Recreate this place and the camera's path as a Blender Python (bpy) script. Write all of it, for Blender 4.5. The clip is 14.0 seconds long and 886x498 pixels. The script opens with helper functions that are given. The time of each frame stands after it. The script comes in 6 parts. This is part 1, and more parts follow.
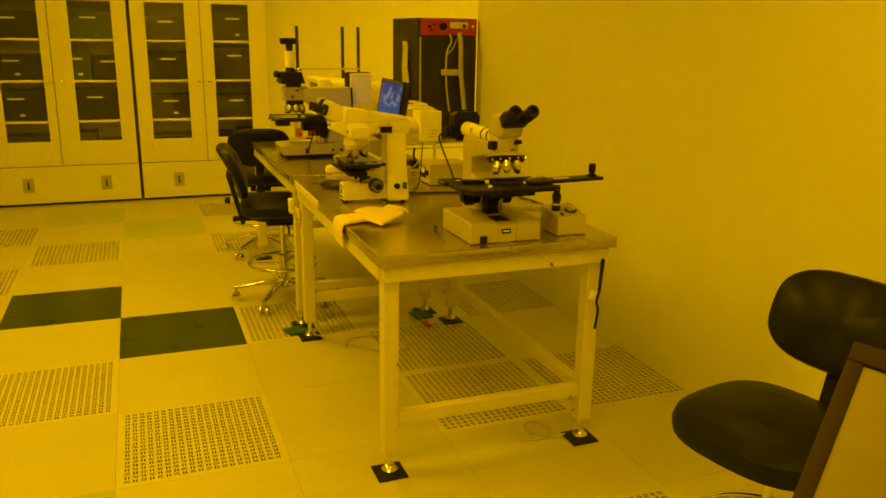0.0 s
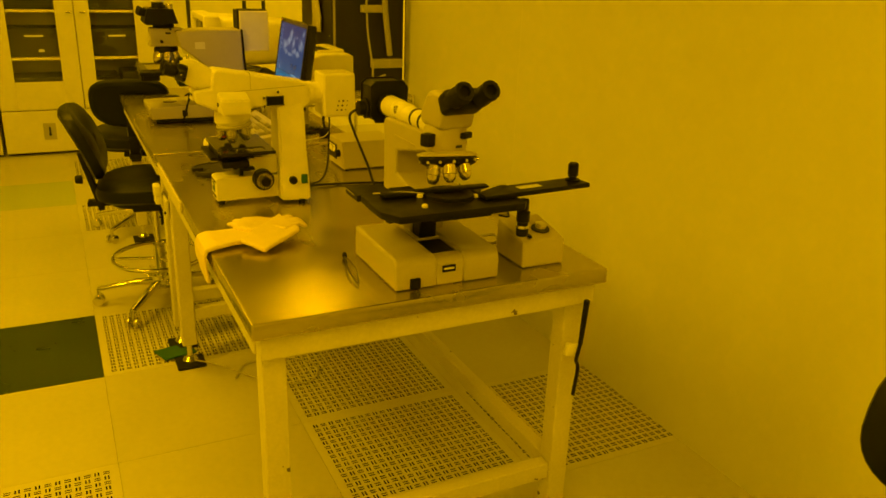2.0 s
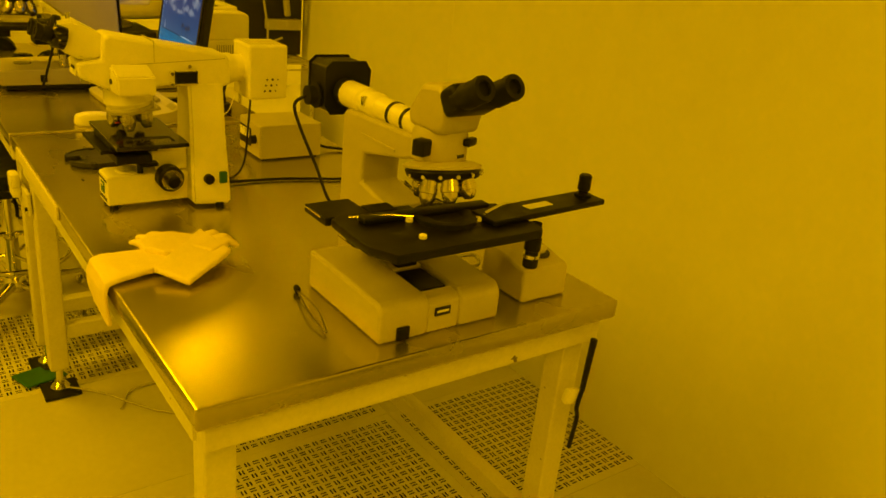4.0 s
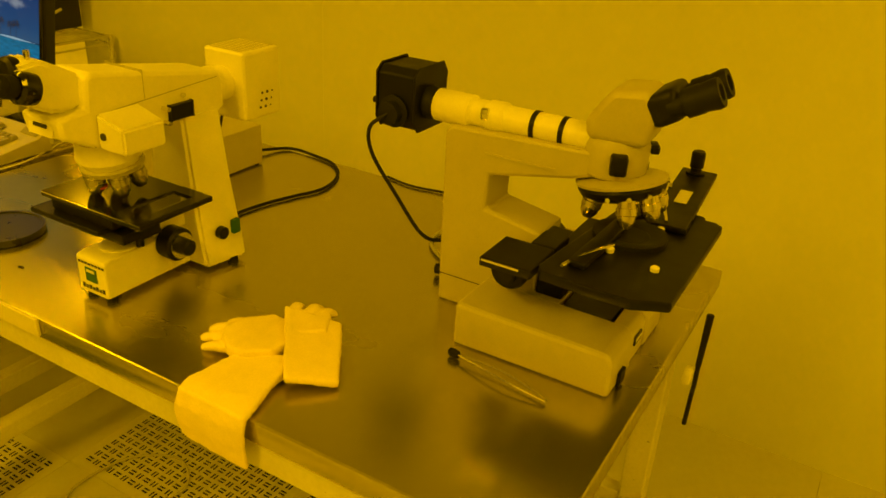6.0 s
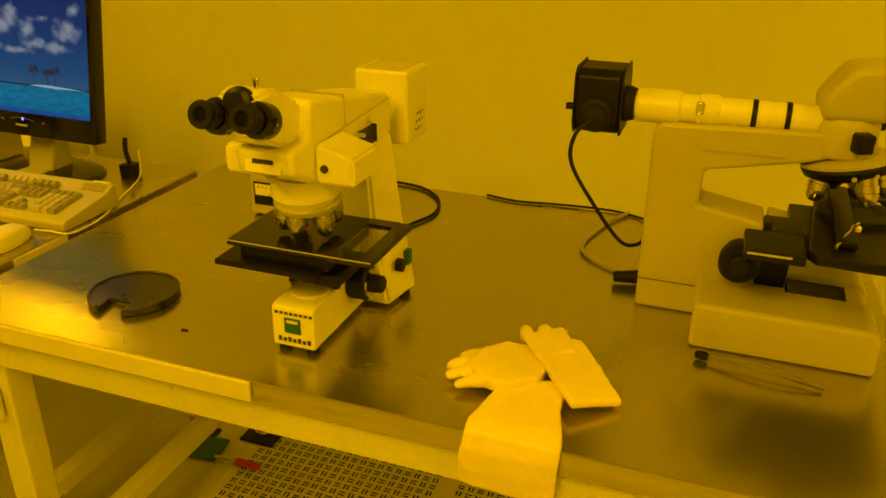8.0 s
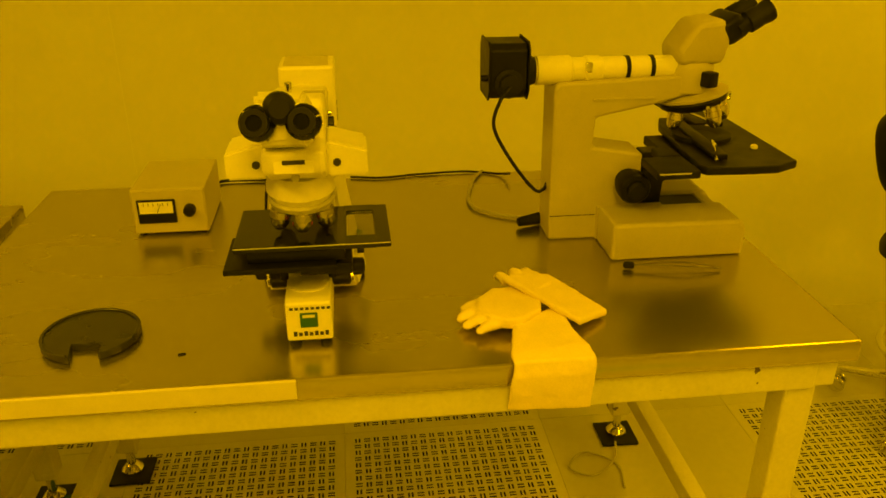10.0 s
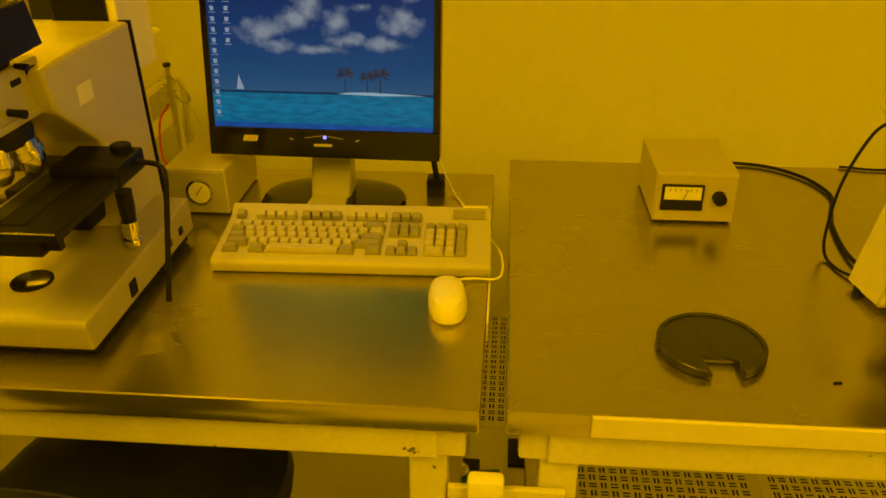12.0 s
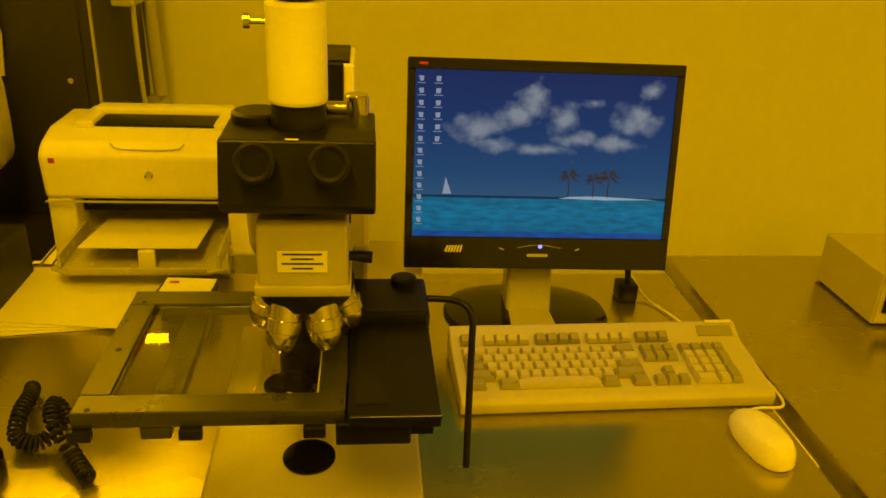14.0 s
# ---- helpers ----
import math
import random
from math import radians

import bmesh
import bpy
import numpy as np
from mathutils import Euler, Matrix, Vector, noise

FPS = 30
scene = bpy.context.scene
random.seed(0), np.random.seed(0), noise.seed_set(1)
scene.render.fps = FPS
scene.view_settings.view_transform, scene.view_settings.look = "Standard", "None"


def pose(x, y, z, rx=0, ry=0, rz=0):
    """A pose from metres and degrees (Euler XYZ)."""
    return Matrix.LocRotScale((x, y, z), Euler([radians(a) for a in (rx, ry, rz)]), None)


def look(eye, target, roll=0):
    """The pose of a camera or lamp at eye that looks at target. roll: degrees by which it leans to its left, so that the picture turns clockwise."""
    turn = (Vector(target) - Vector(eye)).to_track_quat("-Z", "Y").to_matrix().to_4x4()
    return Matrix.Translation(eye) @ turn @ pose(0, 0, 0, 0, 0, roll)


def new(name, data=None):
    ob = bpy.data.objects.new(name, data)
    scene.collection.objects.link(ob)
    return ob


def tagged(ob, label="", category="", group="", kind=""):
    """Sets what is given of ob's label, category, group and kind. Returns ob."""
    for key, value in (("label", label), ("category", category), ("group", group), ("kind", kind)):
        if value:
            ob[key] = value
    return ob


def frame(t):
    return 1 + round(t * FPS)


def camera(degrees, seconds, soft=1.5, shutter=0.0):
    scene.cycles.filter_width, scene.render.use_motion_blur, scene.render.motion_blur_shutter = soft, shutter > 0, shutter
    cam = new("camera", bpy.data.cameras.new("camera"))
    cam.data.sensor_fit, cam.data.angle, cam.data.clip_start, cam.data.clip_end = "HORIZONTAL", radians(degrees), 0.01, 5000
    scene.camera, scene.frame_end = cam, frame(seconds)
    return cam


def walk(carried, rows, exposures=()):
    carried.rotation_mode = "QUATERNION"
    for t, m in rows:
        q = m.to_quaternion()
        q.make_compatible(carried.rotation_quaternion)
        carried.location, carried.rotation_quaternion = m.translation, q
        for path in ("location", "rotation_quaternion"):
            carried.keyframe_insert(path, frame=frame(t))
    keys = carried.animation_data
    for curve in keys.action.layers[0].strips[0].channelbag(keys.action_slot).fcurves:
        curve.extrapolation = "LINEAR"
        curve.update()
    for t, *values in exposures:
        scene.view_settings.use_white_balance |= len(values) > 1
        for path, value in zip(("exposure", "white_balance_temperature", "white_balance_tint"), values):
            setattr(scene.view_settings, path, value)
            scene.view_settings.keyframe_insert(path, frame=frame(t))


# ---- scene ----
cam = camera(58.3, 14.0, 1.55)
PATH = [
    (0, (0.086, 0.461, 1.548), (0.778, 2.263, 1.027), 0.9),
    (0.5, (0.169, 0.695, 1.557), (0.929, 2.457, 0.992), -0.4),
    (1, (0.247, 0.95, 1.556), (1.113, 2.649, 0.953), 0.1),
    (1.5, (0.329, 1.141, 1.57), (1.274, 2.782, 0.925), 1.2),
    (2, (0.48, 1.361, 1.567), (1.313, 3.046, 0.882), 2.0),
    (2.5, (0.542, 1.503, 1.561), (1.325, 3.195, 0.837), 2.3),
    (3, (0.507, 1.651, 1.551), (1.398, 3.285, 0.818), 4.6),
    (3.5, (0.481, 1.774, 1.55), (1.511, 3.319, 0.806), 5.8),
    (3.7, (0.47, 1.817, 1.541), (1.539, 3.333, 0.794), 6.0),
    (5.8, (0.208, 2.545, 1.565), (1.747, 3.476, 0.691), 3.8),
    (6, (0.128, 2.665, 1.578), (1.697, 3.532, 0.69), 3.6),
    (6.5, (0.088, 2.85, 1.528), (1.595, 3.842, 0.665), 1.0),
    (7, (0.102, 2.999, 1.512), (1.642, 3.976, 0.691), 0.2),
    (7.5, (0.062, 3.103, 1.493), (1.656, 4.002, 0.687), -0.4),
    (8, (-0.062, 3.194, 1.508), (1.662, 3.802, 0.697), 0.8),
    (8.2, (-0.12, 3.225, 1.508), (1.639, 3.707, 0.688), 0.8),
    (10.3, (-0.251, 3.802, 1.535), (1.55, 3.573, 0.695), -0.2),
    (10.5, (-0.237, 3.878, 1.529), (1.556, 3.704, 0.661), -0.1),
    (11, (-0.185, 4.031, 1.509), (1.599, 3.959, 0.608), -1.2),
    (11.5, (-0.099, 4.227, 1.52), (1.676, 4.248, 0.599), -3.0),
    (12, (-0.043, 4.451, 1.524), (1.718, 4.598, 0.587), -0.3),
    (12.5, (-0.04, 4.704, 1.553), (1.739, 4.869, 0.654), -1.4),
    (13, (-0.02, 4.859, 1.565), (1.786, 4.956, 0.711), 1.6),
    (13.2, (0.001, 4.903, 1.562), (1.81, 4.972, 0.712), 1.4),
    (13.5, (0.052, 4.967, 1.555), (1.873, 4.994, 0.727), 1.0),
    (14, (0.175, 5.098, 1.536), (1.99, 4.894, 0.722), 2.8),
]

walk(cam, [(t, look(eye, target, roll)) for t, eye, target, roll in PATH])

# ---- light: amber-filtered ceiling tubes of a lithography room, and added fill lamps ----
AMBER = (1.0, 0.525, 0.0006)
world = bpy.data.worlds.new("world")
scene.world = world
world.use_nodes = True
world.node_tree.nodes["Background"].inputs[0].default_value = (0.10, 0.055, 0.001, 1)
world.node_tree.nodes["Background"].inputs[1].default_value = 0.1


def amber_lamp(x, y, sx, sy, watts, z=2.68):
    lamp = bpy.data.lights.new("amber_lamp", "AREA")
    lamp.shape, lamp.size, lamp.size_y, lamp.energy, lamp.color = "RECTANGLE", sx, sy, watts, AMBER
    ob = new("amber_lamp", lamp)
    ob.matrix_world = pose(x, y, z)


amber_lamp(1.92, 6.25, 0.35, 0.50, 7)
amber_lamp(3.05, 6.45, 0.25, 1.2, 22)
amber_lamp(3.73, 6.60, 0.08, 1.2, 18)
amber_lamp(4.26, 6.65, 0.08, 1.2, 15)
# Placed by brightness alone, no fixture known: added fill for walls, floor and tables.
amber_lamp(0.30, 7.55, 1.2, 0.3, 5)
amber_lamp(0.05, 5.4, 1.2, 0.3, 37)
amber_lamp(-1.0, 3.6, 1.2, 0.6, 48)
amber_lamp(-0.40, 1.15, 1.2, 0.40, 28)
amber_lamp(1.25, 1.90, 1.2, 0.30, 12)
amber_lamp(0.90, -0.70, 1.2, 0.40, 28)
scene.view_settings.exposure = 0.0

# ---- materials ----


def material(name, colour, rough=0.5, metal=0.0, vary=0.12, scale=6.0, bump=0.0, bump_scale=120.0, spec=0.5, stretch=(1, 1, 1), rand=0.0, coat=0.0):
    """Principled surface with stains at a large scale, grain at a small one, and a fine relief."""
    m = bpy.data.materials.new(name)
    m.use_nodes = True
    n, l = m.node_tree.nodes, m.node_tree.links
    b = n["Principled BSDF"]
    b.inputs["Roughness"].default_value, b.inputs["Metallic"].default_value = rough, metal
    b.inputs["Specular IOR Level"].default_value, b.inputs["Coat Weight"].default_value = spec, coat
    geo = n.new("ShaderNodeTexCoord")
    mapping = n.new("ShaderNodeMapping")
    mapping.inputs["Scale"].default_value = stretch
    l.new(geo.outputs["Object"], mapping.inputs[0])
    big, small = n.new("ShaderNodeTexNoise"), n.new("ShaderNodeTexNoise")
    for tex, sc in ((big, scale), (small, scale * 14)):
        tex.inputs["Scale"].default_value, tex.inputs["Detail"].default_value = sc, 5
        l.new(mapping.outputs[0], tex.inputs["Vector"])
    add = n.new("ShaderNodeMath")
    add.operation = "ADD"
    l.new(big.outputs["Fac"], add.inputs[0])
    l.new(small.outputs["Fac"], add.inputs[1])
    last = add
    if rand:
        info, mul = n.new("ShaderNodeObjectInfo"), n.new("ShaderNodeMath")
        mul.operation, mul.inputs[1].default_value = "MULTIPLY_ADD", rand
        l.new(info.outputs["Random"], mul.inputs[0])
        l.new(add.outputs[0], mul.inputs[2])
        last = mul
    ramp = n.new("ShaderNodeMapRange")
    ramp.inputs["From Min"].default_value, ramp.inputs["From Max"].default_value = 0.6, 1.4 + rand
    ramp.inputs["To Min"].default_value, ramp.inputs["To Max"].default_value = 1 - vary, 1 + vary
    l.new(last.outputs[0], ramp.inputs["Value"])
    mix = n.new("ShaderNodeVectorMath")
    mix.operation = "SCALE"
    mix.inputs[0].default_value = colour
    l.new(ramp.outputs[0], mix.inputs["Scale"])
    l.new(mix.outputs[0], b.inputs["Base Color"])
    rr = n.new("ShaderNodeMapRange")
    rr.inputs["From Min"].default_value, rr.inputs["From Max"].default_value = 0.3, 0.7
    rr.inputs["To Min"].default_value, rr.inputs["To Max"].default_value = rough * 0.85, min(1, rough * 1.15)
    l.new(big.outputs["Fac"], rr.inputs["Value"])
    l.new(rr.outputs[0], b.inputs["Roughness"])
    if bump:
        relief, bp = n.new("ShaderNodeTexNoise"), n.new("ShaderNodeBump")
        relief.inputs["Scale"].default_value = bump_scale
        l.new(mapping.outputs[0], relief.inputs["Vector"])
        bp.inputs["Strength"].default_value, bp.inputs["Distance"].default_value = bump, 0.002
        l.new(relief.outputs["Fac"], bp.inputs["Height"])
        l.new(bp.outputs[0], b.inputs["Normal"])
    return m


def glow(name, colour, strength):
    m = bpy.data.materials.new(name)
    m.use_nodes = True
    b = m.node_tree.nodes["Principled BSDF"]
    b.inputs["Base Color"].default_value = (0.01, 0.01, 0.01, 1)
    b.inputs["Roughness"].default_value = 0.3
    b.inputs["Emission Color"].default_value, b.inputs["Emission Strength"].default_value = (*colour, 1), strength
    return m


def glass(name, colour, rough=0.02):
    m = bpy.data.materials.new(name)
    m.use_nodes = True
    b = m.node_tree.nodes["Principled BSDF"]
    b.inputs["Base Color"].default_value = (*colour, 1)
    b.inputs["Transmission Weight"].default_value, b.inputs["Roughness"].default_value, b.inputs["IOR"].default_value = 1.0, rough, 1.45
    return m


M_WALL = material("wall_paint", (0.74, 0.74, 0.70), 0.55, vary=0.03, scale=0.7, bump=0.05, bump_scale=300)
M_CEIL = material("ceiling_tile", (0.75, 0.75, 0.72), 0.8, vary=0.03, scale=2)
M_FLOOR = material("floor_laminate", (0.56, 0.55, 0.48), 0.32, vary=0.07, scale=3, rand=0.3)
M_PERF = material("perforated_panel", (0.60, 0.59, 0.51), 0.38, vary=0.08, scale=4, rand=0.3)
M_GREEN = material("dark_green_laminate", (0.020, 0.045, 0.022), 0.3, vary=0.2, scale=5)
M_PALE = material("pale_green_laminate", (0.42, 0.50, 0.36), 0.32, vary=0.07, scale=4)
# near black: darkness below the floor and inside its slots, put into the colour
M_VOID_SHADE = material("floor_void_shade", (0.015, 0.015, 0.015), 0.9)
# Steel: blue taken out of the colour to suppress the screen's reflection.
M_STEEL = material("brushed_steel_low_blue", (0.53, 0.49, 0.02), 0.26, 0.92, vary=0.05, scale=5, stretch=(1, 0.5, 1))
M_FRAME = material("cream_enamel", (0.68, 0.66, 0.58), 0.42, vary=0.09, scale=9, bump=0.04, bump_scale=200)


def chipped(m, dark, scale, level):
    """Knocks chips out of the paint."""
    n, l = m.node_tree.nodes, m.node_tree.links
    b = n["Principled BSDF"]
    paint = b.inputs["Base Color"].links[0].from_socket
    where, tex, step, mix = n.new("ShaderNodeTexCoord"), n.new("ShaderNodeTexNoise"), n.new("ShaderNodeMapRange"), n.new("ShaderNodeMix")
    tex.inputs["Scale"].default_value, tex.inputs["Detail"].default_value = scale, 3
    step.inputs["From Min"].default_value, step.inputs["From Max"].default_value = level, level + 0.015
    mix.data_type = "RGBA"
    mix.inputs[7].default_value = (*dark, 1)
    l.new(where.outputs["Object"], tex.inputs["Vector"])
    l.new(tex.outputs["Fac"], step.inputs["Value"])
    l.new(step.outputs[0], mix.inputs[0])
    l.new(paint, mix.inputs[6])
    l.new(mix.outputs[2], b.inputs["Base Color"])


chipped(M_FRAME, (0.16, 0.13, 0.09), 24, 0.715)
M_CAB = material("cabinet_paint", (0.72, 0.71, 0.64), 0.4, vary=0.04, scale=3)
M_WHITE = material("cream_plastic", (0.83, 0.81, 0.73), 0.36, vary=0.05, scale=20, bump=0.03, bump_scale=600)
M_BEIGE = material("beige_enamel", (0.49, 0.46, 0.37), 0.4, vary=0.06, scale=18, bump=0.05, bump_scale=700)
M_PUTTY = material("putty_enamel", (0.40, 0.38, 0.31), 0.4, vary=0.06, scale=18, bump=0.04, bump_scale=600)
M_GREY = material("grey_enamel", (0.42, 0.41, 0.36), 0.4, vary=0.06, scale=18)
M_KEYW = material("key_ivory", (0.49, 0.47, 0.40), 0.5, vary=0.05, scale=40, rand=0.2)
M_KEYG = material("key_grey", (0.30, 0.29, 0.25), 0.5, vary=0.05, scale=40, rand=0.2)
M_BLACK = material("black_enamel", (0.007, 0.007, 0.007), 0.42, vary=0.3, scale=25, bump=0.03, bump_scale=500, spec=0.24)
M_RUBBER = material("black_rubber", (0.010, 0.010, 0.010), 0.55, vary=0.3, scale=30, spec=0.24)
M_VINYL = material("black_vinyl", (0.007, 0.009, 0.007), 0.42, vary=0.3, scale=12, bump=0.10, bump_scale=260, spec=0.22)
M_GLOSS = material("glossy_black", (0.006, 0.006, 0.006), 0.12, vary=0.2, scale=12)
M_CHROME = material("chrome", (0.75, 0.74, 0.72), 0.12, 1.0, vary=0.06, scale=30)
M_BRASS = material("lacquered_chrome", (0.70, 0.66, 0.54), 0.18, 1.0, vary=0.08, scale=60)
M_SMOKY = material("satin_nickel", (0.46, 0.44, 0.36), 0.26, 1.0, vary=0.08, scale=50)
M_GLOVE = material("latex_glove", (0.86, 0.74, 0.42), 0.6, vary=0.07, scale=22, bump=0.25, bump_scale=180)
M_PAPER = material("paper", (0.82, 0.81, 0.76), 0.7, vary=0.03, scale=14)
M_TAPE = material("masking_tape", (0.70, 0.66, 0.52), 0.6, vary=0.06, scale=30)
M_LABEL = material("label_paper", (0.72, 0.71, 0.62), 0.55, vary=0.03, scale=40)
M_INK = material("ink", (0.03, 0.03, 0.03), 0.6)
M_DARK = material("charcoal_cabinet", (0.020, 0.018, 0.016), 0.5, vary=0.2, scale=4)
M_BROWN = material("brown_enamel", (0.040, 0.028, 0.014), 0.65, vary=0.15, scale=14, spec=0.12)
M_RED = material("red_panel", (0.45, 0.035, 0.02), 0.4, vary=0.12, scale=9)
M_PADG = material("green_circuit_pad", (0.02, 0.12, 0.05), 0.5, vary=0.2, scale=25)
M_LENS = material("coated_lens", (0.006, 0.006, 0.008), 0.3, vary=0.1, spec=0.1)
M_HOSE = material("clear_hose", (0.5, 0.49, 0.42), 0.25, vary=0.1, scale=30)
M_TOOL = material("tool_steel", (0.20, 0.19, 0.15), 0.35, 1.0, vary=0.1, scale=40)
M_NAVY = material("navy_card", (0.012, 0.016, 0.035), 0.5, vary=0.15, scale=20)
M_SATIN = material("satin_black", (0.030, 0.030, 0.030), 0.30, vary=0.2, scale=30, bump=0.02, bump_scale=500, spec=0.55)
M_SMOKE = glass("smoky_glass", (0.50, 0.50, 0.44))
M_GLASS = glass("door_glass", (0.80, 0.82, 0.78))
M_SKYTOP = glow("screen_sky", (0.008, 0.065, 0.34), 0.75)
M_SEA = glow("screen_sea", (0.0, 0.33, 0.66), 0.75)
M_BAR = glow("screen_taskbar", (0.02, 0.10, 0.55), 0.75)
M_CLOUD = glow("screen_cloud", (0.30, 0.42, 0.60), 0.45)
M_PALM = glow("screen_palm", (0.008, 0.016, 0.04), 0.6)
M_SAND = glow("screen_sand", (0.40, 0.62, 0.75), 0.55)
M_ICON = glow("screen_icon", (0.45, 0.55, 0.72), 0.45)
M_LED = glow("blue_led", (0.12, 0.12, 1.0), 4.0)

# ---- mesh helpers ----


def box(x0, x1, y0, y1, z0, z1, bev=0.0, seg=2):
    bm = bmesh.new()
    bmesh.ops.create_cube(bm, size=1)
    for v in bm.verts:
        v.co = Vector((x0 + (v.co.x + 0.5) * (x1 - x0), y0 + (v.co.y + 0.5) * (y1 - y0), z0 + (v.co.z + 0.5) * (z1 - z0)))
    if bev:
        bmesh.ops.bevel(bm, geom=bm.edges[:], offset=bev, segments=seg, profile=0.5, affect="EDGES")
    return bm


def turned(bm, m):
    bmesh.ops.transform(bm, matrix=m, verts=bm.verts)
    return bm


def obox(c, size, rot=(0, 0, 0), bev=0.0, seg=2):
    h = [a / 2 for a in size]
    return turned(box(-h[0], h[0], -h[1], h[1], -h[2], h[2], bev, seg), pose(*c, *rot))


def cyl(p0, p1, r0, r1=None, n=24, bev=0.0):
    p0, p1 = Vector(p0), Vector(p1)
    d = p1 - p0
    bm = bmesh.new()
    bmesh.ops.create_cone(bm, cap_ends=True, segments=n, radius1=r0, radius2=r0 if r1 is None else r1, depth=d.length)
    if bev:
        rims = [e for e in bm.edges if any(len(f.verts) > 4 for f in e.link_faces)]
        bmesh.ops.bevel(bm, geom=rims, offset=bev, segments=2, profile=0.5, affect="EDGES")
    turn = d.to_track_quat("Z", "Y").to_matrix().to_4x4()
    return turned(bm, Matrix.Translation((p0 + p1) / 2) @ turn)


def prism(points, axis, a0, a1, bev=0.0, seg=2):
    """A polygon drawn in the plane across the axis, drawn out along it."""
    bm = bmesh.new()
    place = {"x": lambda p, a: (a, p[0], p[1]), "y": lambda p, a: (p[0], a, p[1]), "z": lambda p, a: (p[0], p[1], a)}[axis]
    f = bm.faces.new([bm.verts.new(place(p, a0)) for p in points])
    out = bmesh.ops.extrude_face_region(bm, geom=[f])
    shift = Vector(place((0, 0), a1 - a0))
    bmesh.ops.translate(bm, vec=shift, verts=[v for v in out["geom"] if isinstance(v, bmesh.types.BMVert)])
    bmesh.ops.recalc_face_normals(bm, faces=bm.faces)
    if bev:
        bmesh.ops.bevel(bm, geom=bm.edges[:], offset=bev, segments=seg, profile=0.5, affect="EDGES")
    return bm


def smooth_path(points, steps=6):
    pts = [Vector(p) for p in points]
    pts = [pts[0] * 2 - pts[1]] + pts + [pts[-1] * 2 - pts[-2]]
    out = []
    for a, b, c, d in zip(pts, pts[1:], pts[2:], pts[3:]):
        for k in range(steps):
            t = k / steps
            out.append(0.5 * (2 * b + (c - a) * t + (2 * a - 5 * b + 4 * c - d) * t * t + (3 * b - a - 3 * c + d) * t ** 3))
    return out + [pts[-2]]


def tube(points, r, n=8, steps=6, curved=True):
    path = smooth_path(points, steps) if curved else [Vector(p) for p in points]
    bm, rings, up = bmesh.new(), [], None
    for i, p in enumerate(path):
        d = (path[min(i + 1, len(path) - 1)] - path[max(i - 1, 0)]).normalized()
        if up is None:
            up = d.orthogonal().normalized()
        up = (up - d * up.dot(d)).normalized()
        side = d.cross(up)
        rings.append([bm.verts.new(p + r * (math.cos(a) * up + math.sin(a) * side)) for a in (2 * math.pi * k / n for k in range(n))])
    for a, b in zip(rings, rings[1:]):
        for k in range(n):
            bm.faces.new((a[k], a[(k + 1) % n], b[(k + 1) % n], b[k]))
    bm.faces.new(rings[0][::-1])
    bm.faces.new(rings[-1])
    bmesh.ops.recalc_face_normals(bm, faces=bm.faces)
    return bm


def loft(rings):
    """Skin over rings of equally many points, closed at both ends."""
    bm = bmesh.new()
    rows = [[bm.verts.new(p) for p in ring] for ring in rings]
    n = len(rows[0])
    for a, b in zip(rows, rows[1:]):
        for k in range(n):
            bm.faces.new((a[k], a[(k + 1) % n], b[(k + 1) % n], b[k]))
    bm.faces.new(rows[0][::-1])
    bm.faces.new(rows[-1])
    bmesh.ops.recalc_face_normals(bm, faces=bm.faces)
    return bm


def lathe(c, profile, n=28, axis=(0, 0, 1)):
    """Turns (radius, height) pairs about an axis through c."""
    turn = Matrix.Translation(c) @ Vector(axis).to_track_quat("Z", "Y").to_matrix().to_4x4()
    return turned(loft([[(r * math.cos(2 * math.pi * k / n), r * math.sin(2 * math.pi * k / n), h) for k in range(n)] for r, h in profile]), turn)


def superellipse(a, b, e, n):
    out = []
    for k in range(n):
        t = 2 * math.pi * k / n
        c, s = math.cos(t), math.sin(t)
        out.append((a * math.copysign(abs(c) ** e, c), b * math.copysign(abs(s) ** e, s)))
    return out


def merge(*bms):
    out = bmesh.new()
    for b in bms:
        me = bpy.data.meshes.new("scratch")
        b.to_mesh(me)
        out.from_mesh(me)
        b.free()
        bpy.data.meshes.remove(me)
    return out


BASE = {}


def mesh_of(name, bm, mat):
    me = bpy.data.meshes.new(name)
    crisp = []  # edges between a broad flat face and its narrow bevel keep the flat face flat
    bm.edges.index_update()
    for e in bm.edges:
        if len(e.link_faces) == 2:
            small, large = sorted(f.calc_area() for f in e.link_faces)
            if large > 12 * small and e.calc_face_angle(0.0) > 0.15:
                crisp.append(e.index)
    bm.to_mesh(me)
    bm.free()
    me.materials.append(mat)
    me.shade_smooth()
    me.set_sharp_from_angle(angle=radians(38))
    for i in crisp:
        me.edges[i].use_edge_sharp = True
    return me


def thing(name, at, label, category, group="", kind="", local=False):
    """An empty at the base of a thing; its parts are drawn in world places, or round the base when local."""
    e = new(name)
    e.location = at
    e.empty_display_size = 0.05
    tagged(e, label, category, group, kind)
    BASE[e] = Vector((0, 0, 0)) if local else Vector(at)
    return e


def part(name, bm, mat, parent, label=""):
    bmesh.ops.translate(bm, vec=-BASE[parent], verts=bm.verts)
    ob = new(name, mesh_of(name, bm, mat))
    ob.parent = parent
    BASE[ob] = BASE[parent]
    if label:
        tagged(ob, label)
    return ob


